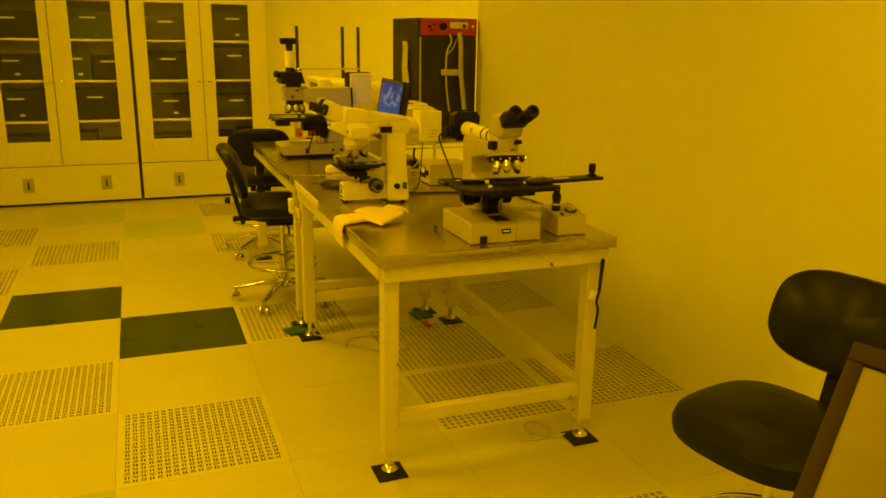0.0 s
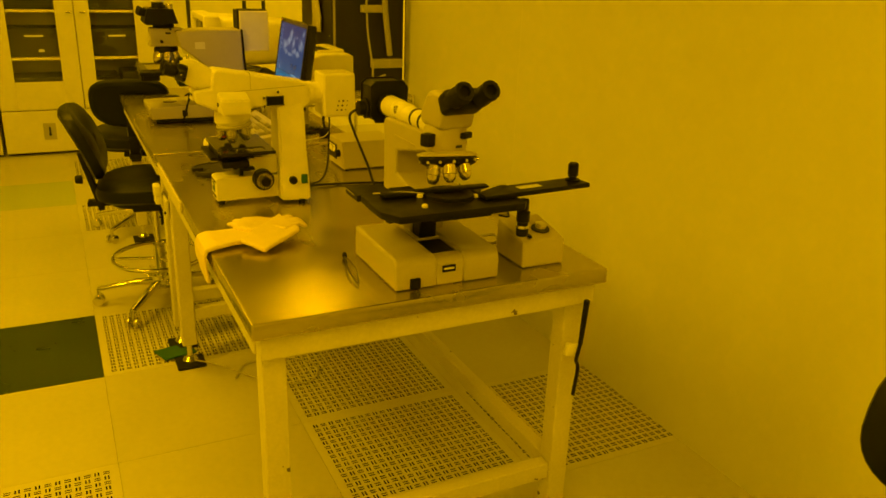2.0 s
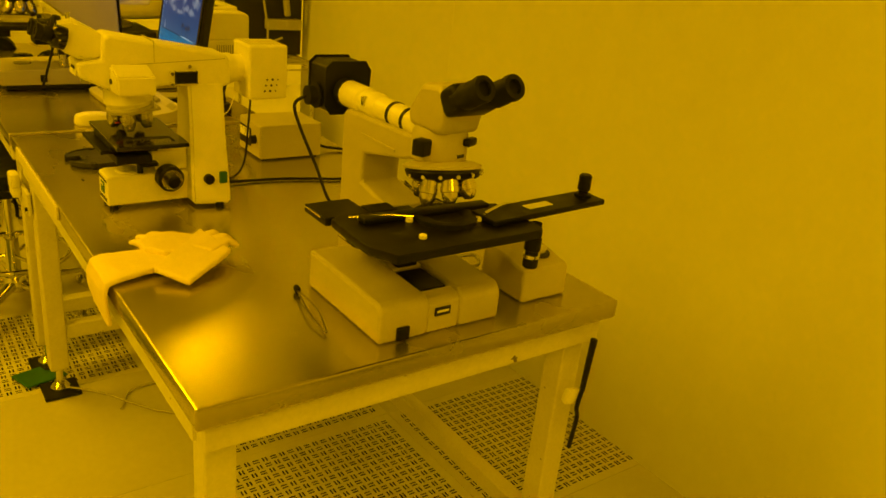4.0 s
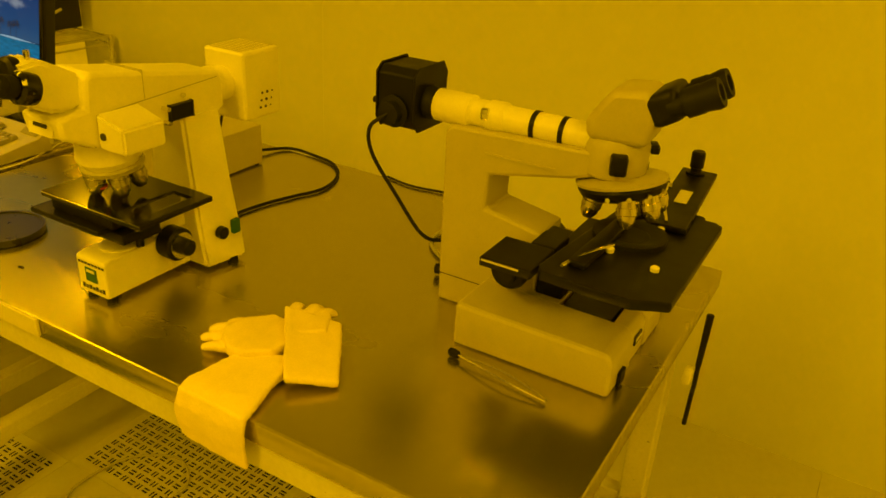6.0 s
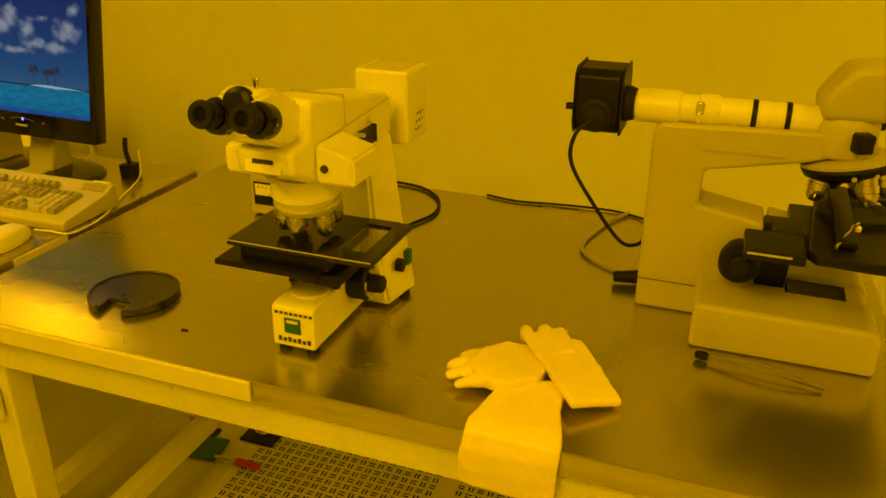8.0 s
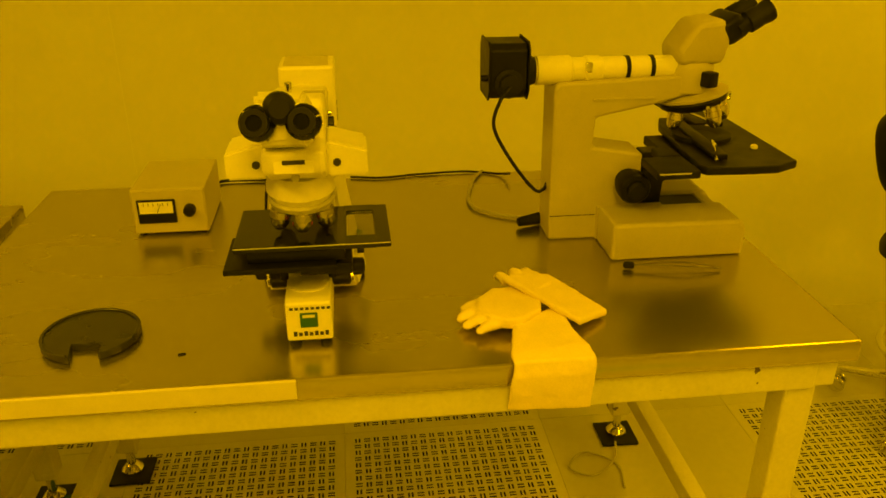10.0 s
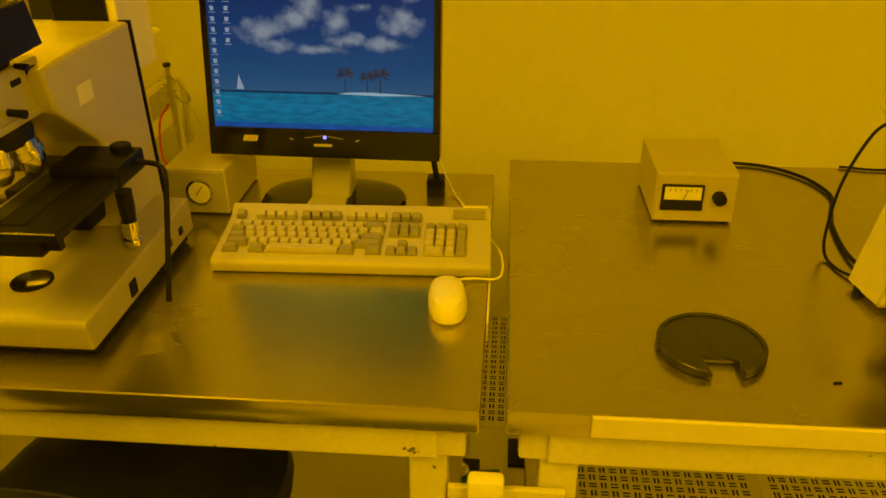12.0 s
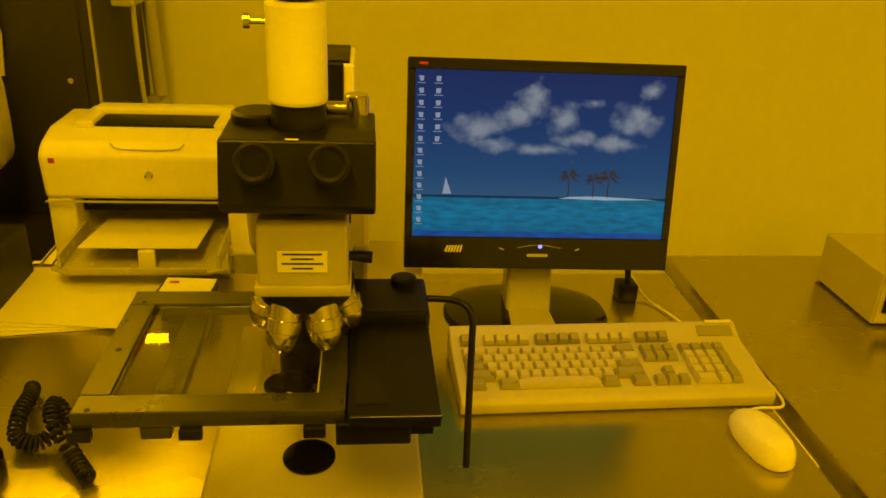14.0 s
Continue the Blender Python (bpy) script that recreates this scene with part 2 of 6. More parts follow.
def single(name, bm, mat, label, category, group="", kind=""):
    """A thing of one mesh, with its origin at its base."""
    xs = [v.co for v in bm.verts]
    at = Vector(((min(v.x for v in xs) + max(v.x for v in xs)) / 2, (min(v.y for v in xs) + max(v.y for v in xs)) / 2, min(v.z for v in xs)))
    bmesh.ops.translate(bm, vec=-at, verts=bm.verts)
    ob = new(name, mesh_of(name, bm, mat))
    ob.location = at
    BASE[ob] = at
    return tagged(ob, label, category, group, kind)


# ---- the room ----
T = 0.842  # height of the work tables
WALL_X, WALL_END, NORTH, SOUTH, WEST, EAST, HIGH = 2.32, 5.68, 8.76, -1.9, -3.0, 4.6, 2.75
single("wall_east", box(WALL_X, WALL_X + 0.12, SOUTH, WALL_END, -0.02, HIGH, 0.004, 1), M_WALL, "smooth painted cleanroom partition wall", "wall", kind="structure")
single("wall_north", box(WEST, EAST, NORTH, NORTH + 0.12, -0.02, HIGH), M_WALL, "painted cleanroom wall behind the cabinets", "wall", kind="structure")
single("wall_south", box(WEST, WALL_X, SOUTH - 0.12, SOUTH, -0.02, HIGH), M_WALL, "plain painted cleanroom wall", "wall", kind="structure")
single("wall_west", box(WEST - 0.12, WEST, SOUTH - 0.12, NORTH + 0.12, -0.02, HIGH), M_WALL, "plain painted cleanroom wall", "wall", kind="structure")
single("wall_bay", box(EAST, EAST + 0.12, WALL_END - 0.1, NORTH + 0.12, -0.02, HIGH), M_WALL, "plain painted wall of the side bay", "wall", kind="structure")
single("wall_bay_south", box(WALL_X + 0.121, EAST, WALL_END - 0.22, WALL_END - 0.1, -0.02, HIGH), M_WALL, "plain painted wall of the side bay", "wall", kind="structure")
single("ceiling", box(WEST - 0.12, EAST + 0.12, SOUTH - 0.12, NORTH + 0.12, HIGH, HIGH + 0.08), M_CEIL, "plain white cleanroom ceiling", "ceiling", kind="structure")
single("wall_seam", box(WALL_X - 0.0008, WALL_X, 4.3990, 4.4010, 0.0, HIGH), M_WALL, "fine joint between two wall panels", "wall", kind="structure")
floor = single("floor", box(WEST - 0.12, EAST + 0.12, SOUTH - 0.12, NORTH + 0.12, -0.16, -0.12), M_VOID_SHADE, "raised floor of cream and perforated square panels", "floor", kind="structure")

# ---- work tables ----


def work_table(x0, x1, y0, y1, label):
    tab = thing("work_table", ((x0 + x1) / 2, (y0 + y1) / 2, 0), label, "table", "stainless work tables")
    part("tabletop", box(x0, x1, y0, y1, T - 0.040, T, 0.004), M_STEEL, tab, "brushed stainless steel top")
    a = 0.028
    lx, ly = (x0 + 0.055, x1 - 0.060), (y0 + 0.074, y1 - 0.078)
    for y in (y0 + 0.042, y1 - 0.042):
        part("apron", box(x0 + 0.02, x1 - 0.02, y - 0.022, y + 0.022, T - 0.100, T - 0.042, 0.004), M_FRAME, tab)
    for x in (x0 + 0.035, x1 - 0.035):
        part("apron", box(x - 0.022, x + 0.022, y0 + 0.06, y1 - 0.06, T - 0.100, T - 0.042, 0.004), M_FRAME, tab)
    for x in lx:
        for y in ly:
            leg = part("leg", box(x - a, x + a, y - a, y + a, 0.09, T - 0.101, 0.005), M_FRAME, tab)
            part("levelling_foot", merge(cyl((x, y, 0.03), (x, y, 0.09), 0.012, n=12), lathe((x, y, 0.008), [(0.030, 0), (0.030, 0.012), (0.020, 0.024), (0.012, 0.030)], 20)), M_CHROME, leg, "chrome levelling foot")
            part("foot_pad", box(x - 0.055, x + 0.055, y - 0.055, y + 0.055, 0.001, 0.009, 0.002, 1), M_RUBBER, leg, "black square rubber pad")
    for y in ly:
        part("stretcher", box(lx[0] + a, lx[1] - a, y - 0.02, y + 0.02, 0.195, 0.245, 0.004), M_FRAME, tab)
    part("stretcher", box(lx[1] - 0.02, lx[1] + 0.02, ly[0] + a, ly[1] - a, 0.195, 0.245, 0.004), M_FRAME, tab)
    return tab


work_table(0.788, 1.695, 2.867, 4.438, "cream steel work table with stainless top carrying two microscopes")
work_table(0.785, 1.605, 4.472, 6.05, "cream steel work table with stainless top carrying computer and microscope")
tape = single("masking_tape", box(0.781, 0.7875, 3.795, 4.325, T - 0.032, T + 0.0015, 0.001, 1), M_TAPE, "strip of pale masking tape along table edge", "tape")
single("masking_tape", box(1.00, 1.14, 4.4680, 4.4712, T - 0.036, T - 0.003, 0), M_TAPE, "short piece of pale tape on the table end", "tape")

link = thing("table_clamp", (0.83, 4.42, 0.632), "cream plastic clamp block joining two table legs", "clamp")
part("bracket", box(0.800, 0.8112, 4.348, 4.517, 0.620, 0.690, 0.003), M_FRAME, link, "cream steel bracket plate")
part("block", merge(box(0.772, 0.7995, 4.436, 4.488, 0.676, 0.727, 0.007), box(0.774, 0.7995, 4.436, 4.455, 0.652, 0.690, 0.005), box(0.774, 0.7995, 4.470, 4.488, 0.652, 0.690, 0.005)), M_WHITE, link, "white plastic block")
part("bolt", cyl((0.7985, 4.462, 0.664), (0.786, 4.462, 0.664), 0.007, n=12), M_GREY, link)
part("bolt", cyl((0.8005, 4.362, 0.640), (0.794, 4.362, 0.640), 0.006, n=10), M_BLACK, link)
stick = thing("hanging_tool", (1.638, 2.88, 0.49), "thin black tool clipped to the table leg", "tool")
part("handle", cyl((1.628, 2.862, 0.64), (1.636, 2.862, 0.765), 0.006, 0.008, 10, 0.002), M_RUBBER, stick)
part("shaft", tube([(1.628, 2.862, 0.64), (1.619, 2.860, 0.60), (1.628, 2.862, 0.57), (1.620, 2.862, 0.495)], 0.005), M_BLACK, stick)
part("clip", obox((1.615, 2.876, 0.622), (0.045, 0.02, 0.035), (0, 15, 0), 0.006), M_WHITE, stick, "white plastic clip")

# ---- large beige microscope at the table's end (its user looks along +y) ----


def objective(root, c, d, r, length, mat=None):
    """One lens barrel with knurled ring, from c along d."""
    c, d = Vector(c), Vector(d).normalized()
    ob = part("objective", lathe(c, [(r * 0.7, 0), (r, 0.004), (r, length * 0.35), (r * 1.12, length * 0.36), (r * 1.12, length * 0.58), (r, length * 0.6), (r * 0.95, length * 0.8), (r * 0.55, length), (r * 0.3, length)], 20, d), mat or M_BRASS, root, "polished metal lens barrel")
    part("lens_tip", cyl(c + d * (length - 0.001), c + d * (length + 0.001), r * 0.28, n=12), M_LENS, ob)
    return ob


def eyepiece(root, c, d, r, length):
    c, d = Vector(c), Vector(d).normalized()
    ob = part("eyepiece", lathe(c, [(r * 0.8, 0), (r * 0.8, length * 0.3), (r, length * 0.32), (r, length * 0.62), (r * 0.93, length * 0.66), (r * 1.05, length * 0.9), (r * 0.98, length), (r * 0.6, length), (r * 0.5, length * 0.9)], 24, d), M_RUBBER, root, "black rubber-cupped eyepiece")
    part("eye_lens", cyl(c + d * length * 0.9, c + d * length * 0.92, r * 0.52, n=20), M_LENS, ob)
    return ob


nk = thing("microscope", (1.26, 3.08, T), "large beige metal microscope with black stage on steel table", "microscope")
for z in (T + 0.001,):
    part("base", merge(
        prism([(2.9150, z), (2.9150, z + 0.062), (2.9280, z + 0.076), (3.19, z + 0.078), (3.19, z)], "x", 1.130, 1.236, 0.007),
        prism([(2.9190, z), (2.9190, z + 0.056), (2.9310, z + 0.068), (2.955, z + 0.070), (2.955, z)], "x", 1.236, 1.306, 0.003),
        box(1.237, 1.305, 2.955, 3.06, z, z + 0.012), box(1.237, 1.305, 3.05, 3.19, z, z + 0.074, 0.003),
        prism([(2.9150, z), (2.9150, z + 0.058), (2.9310, z + 0.074), (3.19, z + 0.078), (3.19, z)], "x", 1.306, 1.402, 0.007)), M_BEIGE, nk, "beige enamelled base")
part("base_well", box(1.242, 1.300, 2.960, 3.045, T + 0.014, T + 0.070), M_BLACK, nk, "black opening in the base")
part("slide_switch", box(1.166, 1.192, 2.9090, 2.9160, T + 0.004, T + 0.030, 0.002), M_BLACK, nk)
part("name_plate", box(1.250, 1.284, 2.9160, 2.9194, T + 0.034, T + 0.050), M_GLOSS, nk, "black name plate")
part("name_mark", box(1.254, 1.280, 2.9152, 2.9161, T + 0.040, T + 0.045), M_LABEL, nk)
part("arm", merge(
    prism([(3.290, T), (3.294, T + 0.322), (3.284, T + 0.334), (3.03, T + 0.343), (2.985, T + 0.338), (2.985, T + 0.315), (3.065, T + 0.290), (3.205, T + 0.262), (3.207, T + 0.202), (3.10, T + 0.184), (3.10, T)], "x", 1.248, 1.338, 0.006)), M_BEIGE, nk, "beige C-shaped arm")
part("arm_rib", box(1.2455, 1.248, 3.09, 3.215, T + 0.298, T + 0.302), M_BEIGE, nk)
part("arm_seam", box(1.2475, 1.2486, 3.192, 3.289, T + 0.054, T + 0.0555), M_BROWN, nk)
part("focus_knob", merge(lathe((1.248, 3.130, T + 0.128), [(0.026, 0), (0.026, 0.020), (0.032, 0.022), (0.033, 0.050), (0.029, 0.056), (0.019, 0.057), (0.019, 0.066), (0.014, 0.068)], 28, (-1, 0, 0))), M_BLACK, nk, "black focus knob")
part("focus_knob", merge(lathe((1.338, 3.130, T + 0.128), [(0.030, 0), (0.033, 0.016), (0.033, 0.034), (0.018, 0.039), (0.014, 0.052)], 28, (1, 0, 0))), M_BLACK, nk)
part("stage_carrier", prism([(3.10, T + 0.03), (3.10, T + 0.185), (2.955, T + 0.184), (2.955, T + 0.168), (3.05, T + 0.12), (3.055, T + 0.03)], "x", 1.250, 1.296, 0.004), M_BLACK, nk, "black dovetail carrier")
zs = T + 0.189
stage = part("stage", prism([(1.085, 2.965), (1.085, 2.895), (1.100, 2.868), (1.110, 2.846), (1.422, 2.848), (1.434, 2.862), (1.434, 3.0), (1.38, 3.02), (1.11, 3.045), (1.09, 3.035)], "z", zs, zs + 0.016, 0.003), M_BLACK, nk, "matt black mechanical stage")
part("stage_wing", merge(box(1.086, 1.178, 3.047, 3.132, zs - 0.004, zs + 0.0115, 0.003), box(1.180, 1.238, 3.047, 3.090, zs - 0.004, zs + 0.0115, 0.003)), M_BLACK, stage)
part("wing_edge", box(1.0852, 1.0864, 3.066, 3.128, zs + 0.006, zs + 0.0095), M_CHROME, stage, "thin bright metal edge")
part("stage_slide", box(1.21, 1.36, 2.89, 3.06, zs - 0.02, zs - 0.001, 0.003), M_BLACK, stage)
part("slide_arm", merge(turned(box(-0.02, 0.285, -0.033, 0.033, 0, 0.011, 0.002), pose(1.360, 2.925, zs + 0.017, 0, 0, 4)), turned(box(-0.25, 0.02, -0.014, 0.014, 0, 0.012, 0.003), pose(1.375, 2.985, zs + 0.017, 0, 0, -2))), M_BLACK, stage, "long black slide arm")
part("scale_label", turned(box(0.09, 0.155, -0.011, 0.011, 0.0113, 0.0120), pose(1.360, 2.925, zs + 0.017, 0, 0, 4)), M_LABEL, stage)
part("arm_knob", lathe((1.618, 2.948, zs + 0.026), [(0.018, 0), (0.018, 0.006), (0.010, 0.008), (0.010, 0.014), (0.013, 0.016), (0.013, 0.044), (0.010, 0.047)], 20), M_BLACK, stage)
part("stage_drive", lathe((1.448, 2.895, zs + 0.012), [(0.012, -0.002), (0.012, -0.03), (0.016, -0.032), (0.016, -0.055), (0.013, -0.057), (0.013, -0.064), (0.015, -0.066), (0.015, -0.090), (0.012, -0.092)], 20), M_BLACK, stage, "black coaxial stage knob")
part("drive_ring", lathe((1.448, 2.895, zs - 0.052), [(0.0165, 0), (0.0165, -0.007)], 20), M_CHROME, stage)
for p in ((1.190, 2.895), (1.212, 2.972), (1.335, 2.930)):
    part("clip_screw", lathe((*p, zs + 0.017), [(0.007, 0), (0.007, 0.006), (0.004, 0.008)], 12), M_WHITE, stage, "small white screw")
part("stage_clip", tube([(1.11, 3.010, zs + 0.024), (1.18, 2.985, zs + 0.028), (1.22, 2.970, zs + 0.026)], 0.003), M_CHROME, stage)
part("stage_clip", tube([(1.345, 2.925, zs + 0.032), (1.40, 2.945, zs + 0.035), (1.43, 2.955, zs + 0.032)], 0.003), M_CHROME, stage)
part("stage_ring", lathe((1.285, 2.965, zs + 0.016), [(0.060, 0), (0.060, 0.008), (0.050, 0.009), (0.032, 0.004)], 32), M_RUBBER, stage)
hx, hy = 1.290, 3.010
TURRET = (0.05, 0.22, 1)
nose = part("nosepiece", lathe((hx, hy - 0.022, T + 0.268), [(0.030, 0), (0.052, 0.002), (0.066, 0.010), (0.070, 0.020), (0.066, 0.028), (0.046, 0.034)], 36, TURRET), M_BLACK, nk, "black revolving nosepiece")
part("nose_rim", lathe((hx, hy - 0.016, T + 0.295), [(0.050, -0.003), (0.071, -0.002), (0.072, 0.003), (0.056, 0.008), (0.046, 0.010)], 36, TURRET), M_BEIGE, nk, "cream turret plate")
for k, ang in enumerate((202, 246, 290, 20, 110)):
    ax, ay = math.cos(radians(ang)), math.sin(radians(ang))
    objective(nk, (hx + 0.044 * ax, hy - 0.024 + 0.044 * ay, T + 0.282 - 0.22 * 0.044 * ay), (0.30 * ax, 0.30 * ay - 0.10, -1), 0.0150, 0.050 - 0.004 * (k % 3))
for k in range(8):
    ax, ay = math.cos(radians(180 + 25 * k)), math.sin(radians(180 + 25 * k))
    part("mount_screw", lathe((hx + 0.068 * ax, hy - 0.020 + 0.068 * ay, T + 0.284 - 0.22 * 0.068 * ay), [(0.004, 0), (0.004, 0.005)], 8, (ax, ay, 0)), M_CHROME, nk)
ring = part("head_ring", lathe((hx, hy, T + 0.304), [(0.047, 0), (0.051, 0.004), (0.051, 0.050), (0.048, 0.056), (0.046, 0.062)], 36), M_BEIGE, nk, "beige cylindrical head mount")
part("filter_slider", obox((hx - 0.052, hy - 0.022, T + 0.336), (0.032, 0.026, 0.030), (0, 0, 20), 0.004), M_BLACK, nk, "black filter slider")
part("filter_slider", obox((hx + 0.030, hy - 0.050, T + 0.347), (0.030, 0.014, 0.014), (0, 0, 25), 0.003), M_BLACK, nk)
part("maker_mark", obox((hx + 0.012, hy - 0.0505, T + 0.322), (0.018, 0.001, 0.006), (0, 0, 13)), M_INK, nk)
HEADING = pose(hx, hy, T + 0.362, 0, 0, 3)
head = part("viewing_head", turned(prism([(0.040, 0.0), (0.046, 0.030), (0.010, 0.082), (-0.046, 0.088), (-0.066, 0.052), (-0.052, 0.0)], "x", -0.046, 0.046, 0.012, 3), HEADING), M_BEIGE, nk, "beige wedge-shaped viewing head")
part("prism_block", turned(obox((0, -0.068, 0.066), (0.095, 0.050, 0.050), (-32, 0, 0), 0.012, 3), HEADING), M_BLACK, head, "black prism housing")
for sx in (-0.033, 0.033):
    d = HEADING.to_3x3() @ Vector((0, -0.84, 0.46))
    eyepiece(head, HEADING @ Vector((sx, -0.075, 0.066)), d, 0.022, 0.075)
lampbox = part("lamp_house", merge(prism([(1.250, T + 0.308), (1.236, T + 0.326), (1.236, T + 0.402), (1.250, T + 0.413), (1.325, T + 0.413), (1.338, T + 0.395), (1.332, T + 0.308)], "y", 3.352, 3.424, 0.003)), M_BLACK, nk, "black sheet-metal lamp house")
for y in (3.349, 3.425):
    part("lamp_cover", prism([(1.247, T + 0.305), (1.233, T + 0.325), (1.233, T + 0.404), (1.248, T + 0.417), (1.327, T + 0.417), (1.341, T + 0.397), (1.335, T + 0.305)], "y", y - 0.002, y + 0.002, 0.001, 1), M_BLACK, lampbox)
part("lamp_socket", lathe((1.238, 3.388, T + 0.340), [(0.026, -0.01), (0.028, 0.008), (0.020, 0.010), (0.020, 0.026), (0.012, 0.028)], 20, (-1, 0, 0)), M_RUBBER, lampbox)
part("lamp_screw", cyl((1.250, 3.427, T + 0.348), (1.250, 3.440, T + 0.348), 0.006, n=10), M_BLACK, lampbox)
part("light_tube", lathe((1.280, 3.335, T + 0.354), [(0.022, 0), (0.022, 0.008), (0.028, 0.009), (0.028, 0.075), (0.0235, 0.080), (0.0235, 0.105), (0.0265, 0.108), (0.0265, 0.135), (0.023, 0.140), (0.023, 0.29)], 28, (0, -1, 0)), M_WHITE, nk, "cream illuminator tube")
for y in (3.148, 3.098):
    part("tube_band", lathe((1.280, y, T + 0.354), [(0.0245, 0), (0.0245, 0.008)], 28, (0, -1, 0)), M_BLACK, nk, "thin black band")
part("collar", lathe((1.280, 3.352, T + 0.354), [(0.028, 0), (0.030, 0.010), (0.026, 0.022)], 24, (0, -1, 0)), M_RUBBER, nk)
part("tube_lever", obox((1.257, 3.226, T + 0.362), (0.012, 0.014, 0.020), (0, 0, 0), 0.003), M_CHROME, nk)
part("wall_plug", merge(cyl((1.335, 3.285, T + 0.016), (1.322, 3.340, T + 0.014), 0.014, 0.010, 14, 0.003)), M_RUBBER, nk, "black cable connector")
single("power_cable", tube([(1.212, 3.388, T + 0.340), (1.196, 3.412, T + 0.315), (1.215, 3.418, T + 0.26), (1.235, 3.378, T + 0.185), (1.245, 3.328, T + 0.120), (1.275, 3.300, T + 0.105), (1.29, 3.286, T + 0.120)], 0.0035), M_RUBBER, "thin black cable from microscope lamp house", "cable")

# transformer with dial beside it
ps = thing("lamp_transformer", (1.546, 3.01, T), "beige lamp transformer box with a dial", "power supply")
part("case", prism([(2.940, T + 0.001), (2.944, T + 0.070), (3.075, T + 0.095), (3.080, T + 0.001)], "x", 1.484, 1.607, 0.006), M_BEIGE, ps)
part("dial_plate", lathe((1.565, 2.995, T + 0.081), [(0.024, 0), (0.024, 0.003)], 24, (0, -0.18, 1)), M_INK, ps)
part("dial", lathe((1.565, 2.995, T + 0.083), [(0.016, 0), (0.015, 0.012), (0.008, 0.014)], 20, (0, -0.18, 1)), M_CHROME, ps, "silver rotary dial")
part("toggle", obox((1.512, 2.962, T + 0.078), (0.010, 0.016, 0.006), (12, 0, 0), 0.002), M_BLACK, ps)
single("cable_coil", tube([(1.43, 3.14, T + 0.006), (1.47, 3.17, T + 0.010), (1.52, 3.15, T + 0.02), (1.50, 3.12, T + 0.008), (1.42, 3.20, T + 0.006), (1.36, 3.30, T + 0.006), (1.44, 3.42, T + 0.006), (1.60, 3.40, T + 0.006), (1.69, 3.36, T + 0.006)], 0.004), M_GREY, "grey cable lying behind the beige microscope", "cable")

tw = thing("tweezers", (1.08, 3.07, T), "pair of steel tweezers on the table", "tweezers")
for s in (-1, 1):
    part("arm", tube([(1.091, 3.160, T + 0.010), (1.083 + s * 0.007, 3.10, T + 0.013), (1.075 + s * 0.009, 3.05, T + 0.012), (1.066 + s * 0.002, 2.99, T + 0.006)], 0.0016, 6), M_TOOL, tw)
part("grip", obox((1.094, 3.166, T + 0.009), (0.012, 0.022, 0.014), (0, 0, -10), 0.005), M_RUBBER, tw, "black end grip")

# ---- cream microscope in the table's middle (its user looks along +x) ----
zm = thing("microscope", (1.02, 3.775, T), "cream microscope with green switch on steel table", "microscope")
yc = 3.775
part("base", merge(prism([(0.884, T + 0.010), (0.884, T + 0.080), (0.90, T + 0.084), (1.075, T + 0.080), (1.075, T + 0.010)], "y", yc - 0.037, yc + 0.037, 0.004)), M_WHITE, zm, "cream base foot")
part("base_cap", lathe((0.945, yc, T + 0.082), [(0.032, 0), (0.032, 0.004), (0.028, 0.005)], 28), M_WHITE, zm)


def ring_at(x0, x1, hw0, hw1, z):
    return [(x0, yc - hw0, z), (x1, yc - hw1, z), (x1, yc + hw1, z), (x0, yc + hw0, z)]


col = loft([ring_at(1.070, 1.160, 0.084, 0.100, T + 0.008), ring_at(1.072, 1.160, 0.074, 0.094, T + 0.05), ring_at(1.078, 1.158, 0.054, 0.074, T + 0.16), ring_at(1.078, 1.158, 0.042, 0.054, T + 0.30)])
bmesh.ops.bevel(col, geom=col.edges[:], offset=0.006, segments=2, affect="EDGES")
part("column", col, M_WHITE, zm, "tapered cream column")
for px, py in ((0.90, -0.025), (0.90, 0.025), (1.135, -0.085), (1.135, 0.085)):
    part("foot", lathe((px, yc + py, T), [(0.010, 0), (0.010, 0.010)], 12), M_RUBBER, zm)
body = prism([(0.868, T + 0.300), (0.842, T + 0.312), (0.836, T + 0.346), (0.888, T + 0.352), (0.893, T + 0.398), (0.905, T + 0.406), (1.170, T + 0.362), (1.180, T + 0.345), (1.180, T + 0.292), (1.160, T + 0.284), (1.02, T + 0.292), (0.955, T + 0.276), (0.905, T + 0.282)], "y", yc - 0.045, yc + 0.045, 0.007, 3)
arm = part("body", body, M_WHITE, zm, "cream body arm")
part("seam", prism([(0.905, T + 0.338), (1.165, T + 0.352), (1.165, T + 0.3535), (0.905, T + 0.3395)], "y", yc - 0.0455, yc + 0.0455), M_GREY, arm)
part("seam", box(1.0, 1.0012, yc - 0.0454, yc + 0.0454, T + 0.346, T + 0.394), M_GREY, arm)
